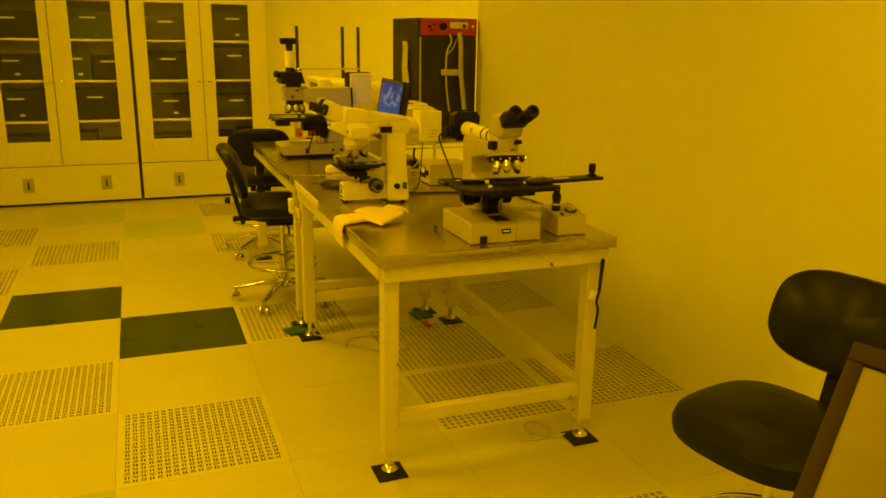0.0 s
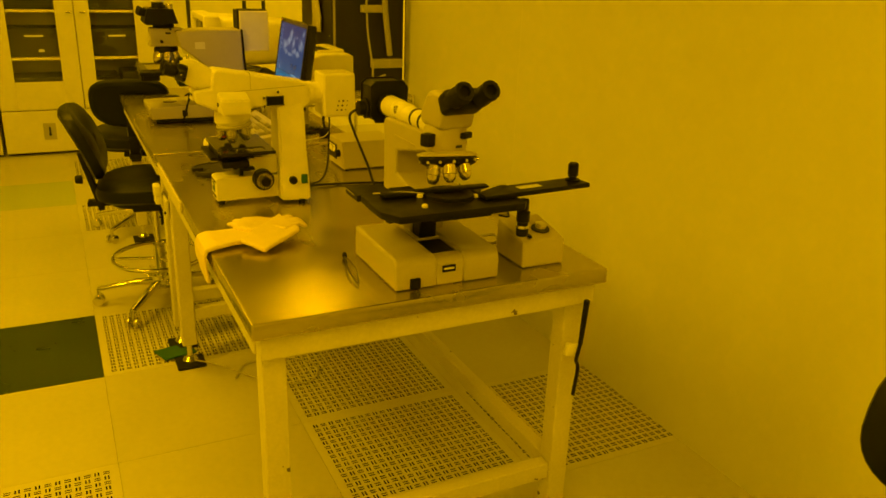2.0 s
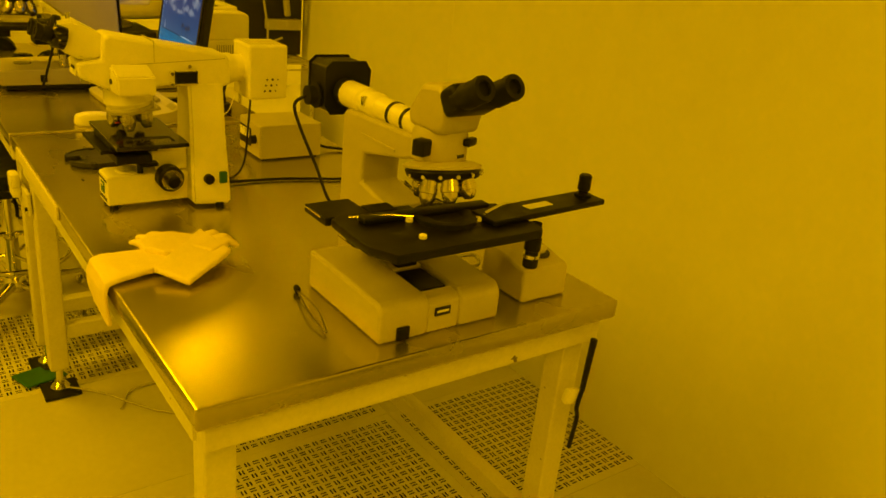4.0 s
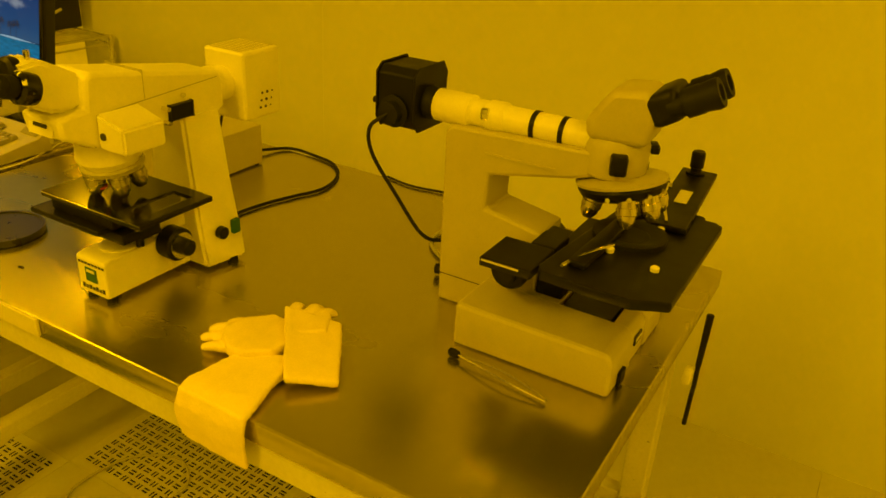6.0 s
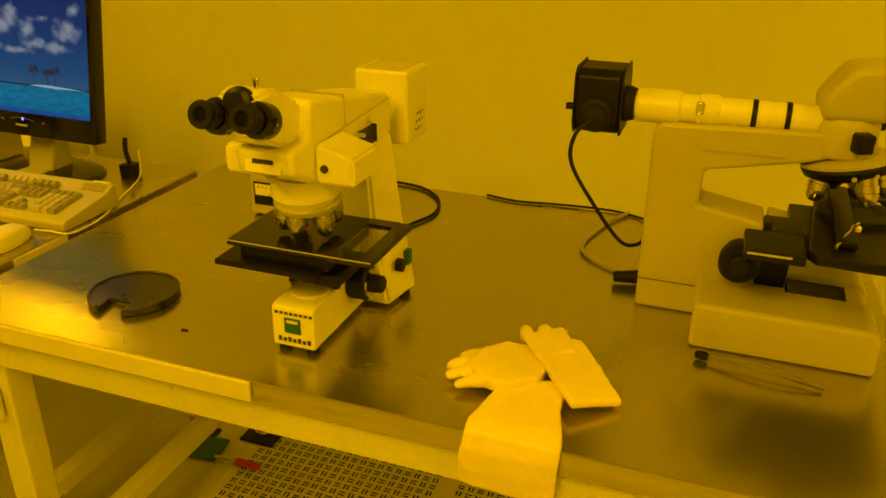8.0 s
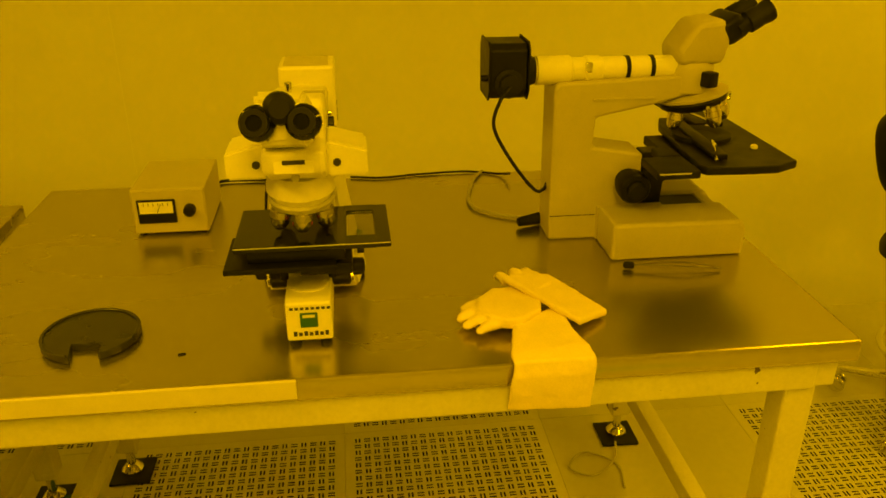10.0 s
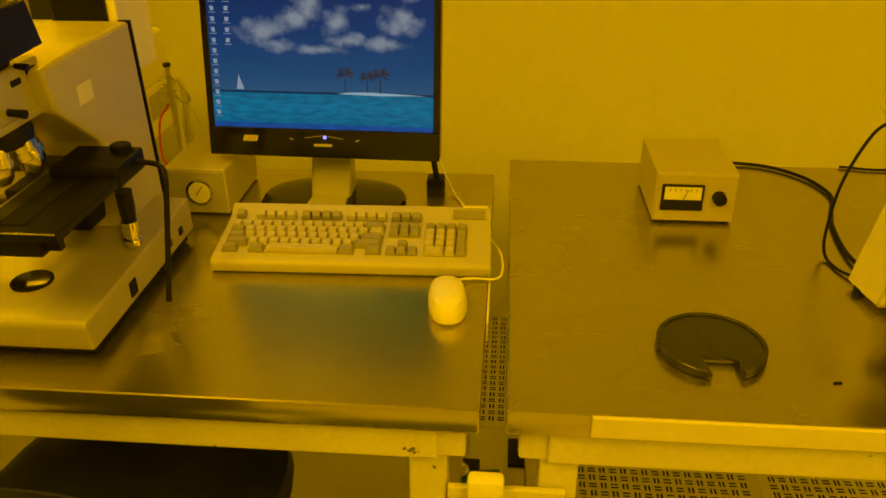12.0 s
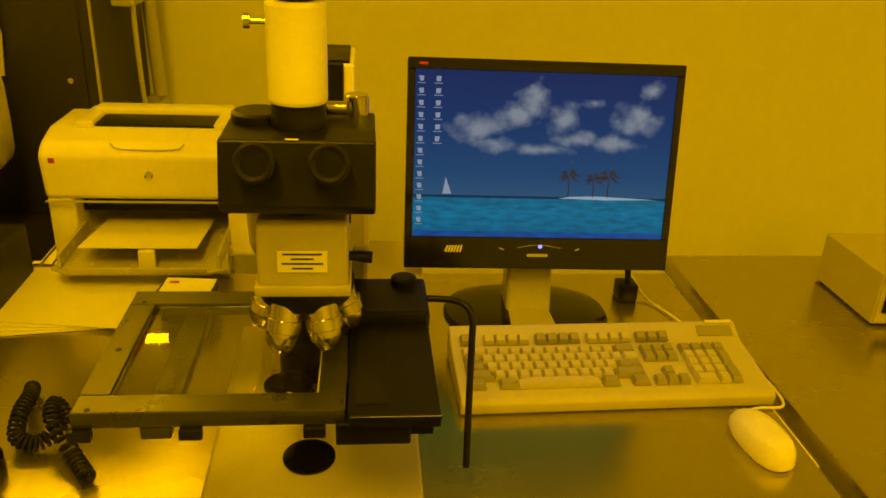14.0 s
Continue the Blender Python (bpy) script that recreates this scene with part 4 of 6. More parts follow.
    wave.inputs["From Min"].default_value, wave.inputs["From Max"].default_value = 0.3, 0.7
    wave.inputs["To Min"].default_value, wave.inputs["To Max"].default_value = 0.5, 0.9
    l.new(noise_tex(90, (0.4, 1.6, 1), 4).outputs["Fac"], wave.inputs["Value"])
    ripple = n.new("ShaderNodeVectorMath")
    ripple.operation = "SCALE"
    l.new(sea.outputs[0], ripple.inputs[0])
    l.new(wave.outputs[0], ripple.inputs["Scale"])
    cut, both = n.new("ShaderNodeMath"), n.new("ShaderNodeMix")
    cut.operation, cut.inputs[1].default_value = "GREATER_THAN", -0.066
    both.data_type = "RGBA"
    l.new(sep.outputs["Y"], cut.inputs[0])
    l.new(cut.outputs[0], both.inputs[0])
    l.new(ripple.outputs[0], both.inputs[6])
    l.new(clouds.outputs[2], both.inputs[7])
    l.new(both.outputs[2], b.inputs["Emission Color"])
    b.inputs["Emission Strength"].default_value = 0.56
    return m


def local_thing(name, m, label, category, group=""):
    """A thing drawn round its own origin and then set down at the pose m."""
    e = thing(name, (0, 0, 0), label, category, group, local=True)
    e.matrix_basis = m
    return e


mon = local_thing("computer_monitor", pose(1.425, 4.800, T, 0, 0, -91.5), "black flat computer monitor showing a tropical sea picture", "monitor")
TILT = pose(0, 0.0, 0.285, -9.5, 0, 0)  # panel frame: x right, y back, z up the panel
case = part("housing", turned(merge(box(-0.226, 0.226, -0.015, 0.020, -0.173, 0.173, 0.005), box(-0.15, 0.15, 0.018, 0.050, -0.12, 0.12, 0.012)), TILT), M_GLOSS, mon, "glossy black housing")
for name, a in (("bezel", (-0.226, 0.226, 0.155, 0.173)), ("bezel", (-0.226, 0.226, -0.173, -0.118)), ("bezel", (-0.226, -0.2135, -0.118, 0.155)), ("bezel", (0.2135, 0.226, -0.118, 0.155))):
    part(name, turned(box(a[0], a[1], -0.0195, -0.0152, a[2], a[3], 0.0012, 1), TILT), M_GLOSS, mon)
scr = new("screen", mesh_of("screen", box(-0.2135, 0.2135, -0.1365, 0.1365, -0.0005, 0.0005), screen_material()))
scr.parent, scr.matrix_basis = mon, TILT @ pose(0, -0.0162, 0.0185, 90, 0, 0)
tagged(scr, "lit blue desktop picture")
FACE = TILT @ pose(0, -0.0172, 0.0185, 90, 0, 0)  # on the glass: x right, y up, z towards the viewer


def on_screen(name, points, mat, lift=0.0):
    part(name, turned(prism(points, "z", lift, lift + 0.0002), FACE), mat, mon)


on_screen("island", [(0.030, -0.0685), (0.05, -0.0655), (0.09, -0.064), (0.13, -0.0655), (0.20, -0.0685), (0.11, -0.0705)], M_SAND)
for px, py, s in ((0.046, -0.043, 1.05), (0.088, -0.046, 0.9), (0.113, -0.044, 1.1)):
    on_screen("palm_trunk", [(px - 0.001, -0.066), (px + 0.001, -0.066), (px + 0.0012, py + 0.012 * s), (px - 0.0006, py + 0.012 * s)], M_PALM, 0.0002)
    for ang in (-30, 10, 55, 100, 140, 185, 215):
        ca, sa = math.cos(radians(ang)), math.sin(radians(ang))
        on_screen("palm_frond", [(px - sa * 0.002, py + 0.012 * s + ca * 0.002), (px + 0.008 * s * ca, py + 0.0160 * s + 0.009 * s * sa), (px + 0.020 * s * ca, py + 0.008 * s + 0.013 * s * sa), (px + 0.008 * s * ca, py + 0.0105 * s + 0.008 * s * sa)], M_PALM, 0.0002 + 0.00002 * (ang % 7))
on_screen("sail", [(-0.165, -0.064), (-0.150, -0.064), (-0.160, -0.036)], M_ICON)
for k in range(13):
    on_screen("desktop_icon", [(-0.208, 0.126 - 0.0192 * k), (-0.2, 0.126 - 0.0192 * k), (-0.2, 0.118 - 0.0192 * k), (-0.206, 0.118 - 0.0192 * k)], M_ICON)
    on_screen("icon_caption", [(-0.210, 0.1155 - 0.0192 * k), (-0.197, 0.1155 - 0.0192 * k), (-0.197, 0.1140 - 0.0192 * k), (-0.210, 0.1140 - 0.0192 * k)], M_CLOUD)
for k in range(6):
    on_screen("desktop_icon", [(-0.180, 0.126 - 0.0192 * k), (-0.172, 0.126 - 0.0192 * k), (-0.173, 0.118 - 0.0192 * k), (-0.180, 0.118 - 0.0192 * k)], M_ICON)
    on_screen("icon_caption", [(-0.183, 0.1155 - 0.0192 * k), (-0.169, 0.1155 - 0.0192 * k), (-0.169, 0.1140 - 0.0192 * k), (-0.183, 0.1140 - 0.0192 * k)], M_CLOUD)
part("power_led", turned(cyl((0.004, -0.0195, -0.133), (0.004, -0.0205, -0.133), 0.0035, n=12), TILT), M_LED, mon, "blue power light")
part("maker_mark", turned(box(-0.018, 0.018, -0.0205, -0.0194, -0.151, -0.146), TILT), M_GREY, mon)
part("button_line", turned(tube([(-0.035, -0.0195, -0.1355), (0.0, -0.0198, -0.1305), (0.04, -0.0195, -0.1355)], 0.0008, 6), TILT), M_CHROME, mon)
for bx in (-0.062, 0.068):
    part("button", turned(obox((bx, -0.0195, -0.138), (0.010, 0.002, 0.003), (0, 20 if bx < 0 else -20, 0), 0.0008, 1), TILT), M_CHROME, mon)
for k in range(6):
    part("sticker_stripe", turned(obox((-0.155 + 0.0048 * k, -0.0196, -0.1385), (0.003, 0.0006, 0.012), (0, 18, 0)), TILT), M_TAPE, mon)
part("top_badge", turned(box(-0.208, -0.194, -0.0200, -0.0194, 0.162, 0.166), TILT), M_RED, mon)
part("neck", prism([(0.030, 0.010), (-0.020, 0.012), (0.005, 0.09), (0.018, 0.20), (0.045, 0.20), (0.055, 0.01)], "x", -0.040, 0.040, 0.006), M_GREY, mon, "silver stand neck")
part("stand_foot", loft([[(a, b + 0.010, z) for a, b in superellipse(0.150 * k, 0.105 * k, 0.85, 36)] for k, z in ((0.98, 0.0), (1.0, 0.003), (0.97, 0.010), (0.80, 0.017), (0.40, 0.021))]), M_GLOSS, mon, "black oval stand foot")
part("foot_inlay", prism([(-0.040, -0.092), (0.040, -0.092), (0.034, 0.03), (-0.034, 0.03)], "z", 0.016, 0.0235, 0.001), M_GREY, mon)

kb = local_thing("keyboard", pose(1.216, 4.713, T, 0, 0, -88.6), "ivory computer keyboard with grey function keys", "keyboard")
part("case", prism([(-0.086, 0.002), (-0.088, 0.020), (-0.080, 0.026), (0.048, 0.043), (0.076, 0.058), (0.084, 0.056), (0.086, 0.004)], "x", -0.243, 0.243, 0.003), M_KEYW, kb, "ivory plastic case")
part("lamp_strip", turned(box(0.172, 0.232, -0.010, 0.010, 0, 0.0012), pose(0, 0.060, 0.0506, 28, 0, 0)), M_KEYG, kb)
part("sticker", turned(box(0.190, 0.236, 0.014, 0.020, 0, 0.0012), pose(0, 0.060, 0.0510, 28, 0, 0)), M_TAPE, kb, "pale paper sticker")
SLOPE = math.degrees(math.atan2(0.017, 0.128))


def key_mesh(w, d, mat):
    h = 0.0095
    return mesh_of("key", loft([[(x * w / 2 * k, y * d / 2 * k + s, z) for x, y in ((-1, -1), (1, -1), (1, 1), (-1, 1))] for k, s, z in ((1.0, 0, 0), (0.98, 0, h * 0.35), (0.74, 0.001, h), (0.70, 0.001, h * 0.96))]), mat)


CAPS = {}


def key(x, y, w=1.0, d=1.0, mat=None):
    """One key, in units of 19 mm, from the case's front left."""
    mat = mat or M_KEYW
    tag = (round(w, 2), round(d, 2), mat.name)
    if tag not in CAPS:
        CAPS[tag] = key_mesh(0.0185 * w - 0.0012, 0.0182 * d - 0.0012, mat)
    ob = new("key", CAPS[tag])
    ob.parent = kb
    cy = -0.064 + 0.0182 * (y + d / 2)
    ob.matrix_basis = pose(-0.229 + 0.0187 * (x + w / 2), cy, 0.0270 + (cy + 0.08) * 0.017 / 0.128 + (0.004 if y > 5 else 0), SLOPE + (18 if y > 5 else 0), 0, 0)


for k in range(13):
    key(k, 4)
key(13, 4, 2, 1, M_KEYG)
key(0, 3, 1.5, 1, M_KEYG)
for k in range(12):
    key(1.5 + k, 3)
key(13.5, 3, 1.5)
key(0, 2, 1.75, 1, M_KEYG)
for k in range(11):
    key(1.75 + k, 2)
key(12.75, 2, 2.25, 1, M_KEYG)
key(0, 1, 2.25, 1, M_KEYG)
for k in range(10):
    key(2.25 + k, 1)
key(12.25, 1, 2.75, 1, M_KEYG)
key(0, 0, 1.5, 1, M_KEYG)
key(2.5, 0, 1.5, 1, M_KEYG)
key(4, 0, 7)
key(11, 0, 1.5, 1, M_KEYG)
key(13.5, 0, 1.5, 1, M_KEYG)
for x, mat in [(0, M_KEYG)] + [(2 + k, M_KEYW) for k in range(4)] + [(6.5 + k, M_KEYG) for k in range(4)] + [(11 + k, M_KEYW) for k in range(4)] + [(15.4 + k, M_KEYG) for k in range(3)]:
    key(x, 5.55, 1, 1, mat)
for k in range(3):
    key(15.4 + k, 4, 1, 1, M_KEYG)
    key(15.4 + k, 3, 1, 1, M_KEYG)
    key(15.4 + k, 0, 1, 1, M_KEYG)
key(16.4, 1, 1, 1, M_KEYG)
for c in range(3):
    for r in range(3):
        key(18.9 + c, 1 + r)
    key(18.9 + c, 4, 1, 1, M_KEYG)
key(18.9, 0, 2)
key(20.9, 0)
key(21.9, 4, 1, 1, M_KEYG)
key(21.9, 2, 1, 2, M_KEYG)
key(21.9, 0, 1, 2, M_KEYG)

ms = local_thing("computer_mouse", pose(1.043, 4.535, T, 0, 0, -84), "ivory computer mouse beside the keyboard", "mouse")
part("shell", loft([[(a * k, b * k + s, z) for a, b in superellipse(0.031, 0.062, 0.8, 32)] for k, s, z in ((0.94, 0, 0.001), (1.0, 0, 0.006), (0.99, 0, 0.015), (0.92, -0.003, 0.026), (0.75, -0.008, 0.034), (0.42, -0.012, 0.038))]), M_WHITE, ms)
part("button_seam", tube([(-0.029, 0.016, 0.018), (-0.012, 0.020, 0.0315), (0.012, 0.020, 0.0315), (0.029, 0.016, 0.018)], 0.0008, 6), M_GREY, ms)
part("cable_collar", cyl((0, 0.058, 0.012), (0, 0.070, 0.010), 0.006, 0.004, 10), M_GREY, ms)
single("mouse_cable", tube([(1.112, 4.527, T + 0.010), (1.125, 4.495, T + 0.006), (1.130, 4.458, T + 0.004), (1.165, 4.448, T + 0.004), (1.235, 4.456, T + 0.004), (1.34, 4.50, T + 0.004), (1.42, 4.53, T + 0.004), (1.49, 4.56, T + 0.010), (1.53, 4.59, T + 0.06)], 0.0022), M_WHITE, "thin ivory mouse cable on steel table", "cable")
single("keyboard_cable", tube([(1.302, 4.70, T + 0.012), (1.36, 4.68, T + 0.005), (1.46, 4.75, T + 0.004), (1.56, 4.79, T + 0.004)], 0.0022), M_WHITE, "thin ivory keyboard cable on steel table", "cable")
ad = thing("power_adapter", (1.50, 4.60, T), "black plug adapter behind the monitor", "adapter")
part("body", box(1.475, 1.515, 4.575, 4.612, T, T + 0.035, 0.004), M_BLACK, ad)
part("lead", tube([(1.495, 4.592, T + 0.035), (1.492, 4.597, T + 0.07), (1.500, 4.600, T + 0.10)], 0.006, 8), M_RUBBER, ad)

cb = thing("control_box", (1.44, 5.055, T), "small grey control box with a round dial", "control box")
part("case", box(1.350, 1.545, 4.992, 5.115, T + 0.003, T + 0.098, 0.004), M_BEIGE, cb)
part("front_panel", box(1.3475, 1.3500, 4.998, 5.109, T + 0.008, T + 0.092), M_GREY, cb)
part("dial_rim", lathe((1.3475, 5.045, T + 0.052), [(0.027, 0), (0.027, 0.006), (0.023, 0.007)], 28, (-1, 0, 0)), M_CHROME, cb, "chrome dial rim")
part("dial_face", lathe((1.3408, 5.045, T + 0.052), [(0.022, 0), (0.022, 0.0008)], 28, (-1, 0, 0)), M_PAPER, cb)
part("dial_hand", obox((1.3396, 5.045, T + 0.056), (0.0006, 0.002, 0.024), (35, 0, 0)), M_INK, cb)
wi = thing("wire_bundle", (1.56, 5.168, T), "coil of striped cable hung on a short post", "cable")
part("post", cyl((1.565, 5.168, T), (1.565, 5.168, T + 0.24), 0.0055, n=12), M_GREY, wi)
part("post_cap", cyl((1.565, 5.168, T + 0.24), (1.565, 5.168, T + 0.247), 0.008, n=12), M_BROWN, wi)
for k in range(9):
    o = 0.0034 * k
    part("wire_loop", tube([(1.558, 5.172 - 0.4 * o, T + 0.228 - 0.3 * o), (1.550, 5.150 - 0.5 * o, T + 0.218 - 0.6 * o), (1.548, 5.128 - 0.3 * o, T + 0.190 - 0.5 * o), (1.550, 5.130 + 0.2 * o, T + 0.166), (1.556, 5.146 + 0.5 * o, T + 0.172 + 0.3 * o), (1.555, 5.168 + 0.3 * o, T + 0.200 + 0.3 * o)], 0.0013, 6, 4), M_HOSE if k % 2 else M_GREY, wi)
for k in range(7):
    part("wire_wrap", tube([(1.552, 5.186, T + 0.168 + 0.0075 * k), (1.549, 5.176, T + 0.164 + 0.0085 * k), (1.552, 5.166, T + 0.170 + 0.0080 * k)], 0.0013, 6, 4), M_HOSE if k % 2 else M_GREY, wi)
part("loose_end", tube([(1.55, 5.128, T + 0.166), (1.55, 5.115, T + 0.14), (1.55, 5.106, T + 0.115)], 0.0009, 6, 4), M_GREY, wi)
part("red_wire", tube([(1.56, 5.175, T + 0.16), (1.555, 5.20, T + 0.12), (1.56, 5.21, T + 0.04), (1.56, 5.19, T + 0.004)], 0.0025, 6), M_RED, wi)

# ---- wide-stage inspection microscope on the second table ----
eg = thing("microscope", (1.05, 5.155, T), "grey inspection microscope with wide black glass stage", "microscope")
ey = 5.153
part("sole", box(0.868, 1.235, ey - 0.118, ey + 0.118, T + 0.002, T + 0.020, 0.004), M_BLACK, eg, "black sole plate")
part("base", prism([(0.852, T + 0.021), (0.842, T + 0.064), (0.846, T + 0.0735), (1.245, T + 0.086), (1.25, T + 0.021)], "y", ey - 0.126, ey + 0.122, 0.004), M_PUTTY, eg, "grey-cream enamelled base")
part("light_port", lathe((0.945, ey + 0.006, T + 0.0765), [(0.031, 0), (0.031, 0.0025), (0.026, 0.003)], 32, (-0.03, 0, 1)), M_GLOSS, eg, "black round light port")
for k in range(7):
    part("model_mark", obox((0.8455, ey + 0.072 - 0.009 * k, T + 0.047), (0.0012, 0.0062, 0.0072), (0, -13, 0)), M_DARK, eg)
for k, xx in enumerate((0.99, 1.14, 1.19)):
    part("side_port", obox((xx, ey - 0.1265, T + 0.045), (0.022 if k == 0 else 0.014, 0.004, 0.026 if k == 0 else 0.014), (0, 0, 0), 0.001, 1), M_BLACK, eg)
part("column", prism([(1.120, T + 0.082), (1.140, T + 0.16), (1.10, T + 0.245), (1.000, T + 0.325), (0.985, T + 0.390), (1.10, T + 0.398), (1.268, T + 0.398), (1.285, T + 0.02), (1.252, T + 0.02), (1.252, T + 0.082)], "y", ey - 0.064, ey + 0.070, 0.006), M_BEIGE, eg, "putty-coloured column and arm")
part("column_back", prism([(1.271, T + 0.398), (1.276, T + 0.398), (1.293, T + 0.02), (1.288, T + 0.02)], "y", ey - 0.0645, ey + 0.0705), M_BLACK, eg, "black back edge")
part("column_label", obox((1.085, ey - 0.0646, T + 0.330), (0.044, 0.001, 0.030), (0, 0, 0)), M_LABEL, eg, "small paper label")
part("head_box", merge(prism([(0.882, T + 0.335), (0.882, T + 0.398), (0.888, T + 0.403), (1.02, T + 0.403), (1.02, T + 0.335)], "y", ey - 0.042, ey + 0.046, 0.003), box(0.878, 1.02, ey - 0.045, ey + 0.049, T + 0.326, T + 0.337, 0.002)), M_PUTTY, eg, "grey-cream illuminator head")
lab = part("service_label", box(0.8806, 0.8819, ey - 0.022, ey + 0.026, T + 0.352, T + 0.374), M_LABEL, eg, "pale service label with printed lines")
for k, w in enumerate((0.038, 0.022, 0.040, 0.020)):
    part("print_line", box(0.8800, 0.8807, ey + 0.002 - w / 2, ey + 0.002 + w / 2, T + 0.3706 - 0.005 * k, T + 0.3722 - 0.005 * k), M_INK, lab)
for xx, zz in ((0.945, 0.378), (0.985, 0.385)):
    part("lever_slot", box(xx, xx + 0.022, ey - 0.0440, ey - 0.0418, T + zz, T + zz + 0.008), M_BLACK, eg)
part("lever", cyl((0.925, ey - 0.042, T + 0.350), (0.925, ey - 0.066, T + 0.348), 0.005, 0.0065, 12), M_BLACK, eg, "black lever")
part("lever", cyl((0.965, ey - 0.042, T + 0.402), (0.965, ey - 0.060, T + 0.400), 0.004, 0.005, 12), M_BLACK, eg)
part("head_neck", lathe((0.945, ey + 0.004, T + 0.402), [(0.042, 0), (0.045, 0.004), (0.045, 0.014), (0.038, 0.022)], 32), M_BLACK, eg, "black round neck")
bb = part("binocular_body", merge(prism([(0.868, T + 0.418), (0.858, T + 0.428), (0.876, T + 0.486), (0.982, T + 0.486), (1.000, T + 0.424)], "y", ey - 0.068, ey + 0.074, 0.0022)), M_BLACK, eg, "black binocular body")
for s in (-1, 1):
    c = Vector((0.868, ey + 0.006 + s * 0.0325, T + 0.466))
    eye = part("eye_tube", lathe(c, [(0.0165, -0.006), (0.0165, 0.010), (0.0185, 0.012), (0.0185, 0.026), (0.0155, 0.029), (0.0115, 0.026)], 28, (-0.94, 0, 0.34)), M_RUBBER, bb, "black eyepiece")
    d = Vector((-0.94, 0, 0.34))
    part("eye_lens", cyl(c + d * 0.0262, c + d * 0.0268, 0.0115, n=20), M_GLOSS, eye)
part("body_mark", box(0.8755, 0.8785, ey + 0.002, ey + 0.014, T + 0.4864, T + 0.4872), M_LABEL, bb)
part("prism_cap", lathe((0.945, ey + 0.045, T + 0.486), [(0.026, 0), (0.026, 0.008), (0.022, 0.010)], 24), M_BLACK, bb)
part("photo_tube", lathe((0.928, ey + 0.005, T + 0.485), [(0.0265, 0), (0.0265, 0.010), (0.0255, 0.012), (0.0255, 0.026)], 28), M_BLACK, eg, "black photo tube base")
part("photo_sleeve", lathe((0.928, ey + 0.005, T + 0.510), [(0.0272, 0), (0.0280, 0.003), (0.0280, 0.088), (0.0268, 0.092), (0.021, 0.092)], 28), M_WHITE, eg, "white photo tube sleeve")
part("camera_adapter", lathe((0.928, ey + 0.005, T + 0.600), [(0.018, 0), (0.018, 0.020), (0.021, 0.022), (0.021, 0.046)], 24), M_BLACK, eg)
part("camera_head", obox((0.922, ey + 0.005, T + 0.657), (0.090, 0.050, 0.034), (0, 0, 0), 0.006), M_BLACK, eg, "black camera head")
part("thumb_screw", merge(cyl((0.928, ey + 0.030, T + 0.582), (0.928, ey + 0.046, T + 0.582), 0.003, n=10), cyl((0.928, ey + 0.046, T + 0.582), (0.928, ey + 0.052, T + 0.582), 0.007, n=14)), M_BRASS, eg, "brass thumb screw")
part("diopter_knob", merge(lathe((0.970, ey - 0.050, T + 0.486), [(0.012, 0), (0.012, 0.020), (0.010, 0.022)], 20), cyl((0.962, ey - 0.020, T + 0.495), (0.962, ey - 0.040, T + 0.495), 0.007, n=14)), M_BRASS, eg, "metal knobs")
part("stage_arm", merge(box(0.985, 1.16, ey - 0.045, ey + 0.04, T + 0.150, T + 0.2065, 0.004), box(1.07, 1.15, ey - 0.03, ey + 0.03, T + 0.1, T + 0.15, 0.004)), M_BLACK, eg)
z2 = T + 0.207
sg = part("stage", box(0.832, 0.864, ey - 0.040, ey + 0.224, z2, z2 + 0.018, 0.002), M_SATIN, eg, "wide satin black stage frame")
for piece in (box(1.054, 1.090, ey - 0.040, ey + 0.224, z2, z2 + 0.018, 0.002), box(0.864, 1.054, ey + 0.194, ey + 0.2238, z2 + 0.0002, z2 + 0.0178, 0.001), box(0.864, 1.054, ey - 0.040, ey - 0.013, z2 + 0.0002, z2 + 0.0178, 0.001), box(0.832, 1.09, ey + 0.130, ey + 0.160, z2 - 0.014, z2 - 0.0005, 0.002)):
    part("stage_bar", piece, M_SATIN, sg)
pane = part("stage_glass", box(0.865, 1.053, ey - 0.012, ey + 0.193, z2 + 0.012, z2 + 0.0155), M_SMOKE, sg, "clear glass insert")
pane.visible_shadow = False
part("glass_rim", tube([(0.865, ey + 0.02, z2 + 0.0163), (0.860, ey - 0.006, z2 + 0.0163), (0.872, ey - 0.011, z2 + 0.0163), (1.04, ey - 0.011, z2 + 0.0163)], 0.0009, 6, 4), M_HOSE, sg)
part("slide_plate", box(0.816, 1.000, ey - 0.134, ey - 0.042, z2 + 0.0060, z2 + 0.021, 0.002), M_BLACK, sg, "black sliding plate")
part("slide_plate", box(0.835, 0.985, ey - 0.082, ey - 0.050, z2 + 0.0212, z2 + 0.0222), M_RUBBER, sg)
part("drive_block", merge(box(0.996, 1.092, ey - 0.136, ey - 0.030, z2 + 0.002, z2 + 0.036, 0.005), lathe((1.075, ey - 0.108, z2 + 0.036), [(0.016, 0), (0.016, 0.008), (0.012, 0.010)], 16)), M_BLACK, sg, "black drive block")
part("under_rail", merge(box(0.824, 0.90, ey - 0.105, ey - 0.030, z2 - 0.020, z2 + 0.0055, 0.002), box(0.830, 0.842, ey - 0.128, ey - 0.090, z2 - 0.012, z2 + 0.0055)), M_BLACK, sg)
part("stage_strip", box(0.8145, 0.8160, ey - 0.134, ey - 0.044, z2 + 0.0185, z2 + 0.0205), M_CHROME, sg, "thin bright metal edge")
part("wafer", lathe((0.900, ey + 0.022, z2 + 0.0005), [(0.026, 0), (0.026, 0.0012)], 28), M_GLOSS, sg, "small dark wafer")
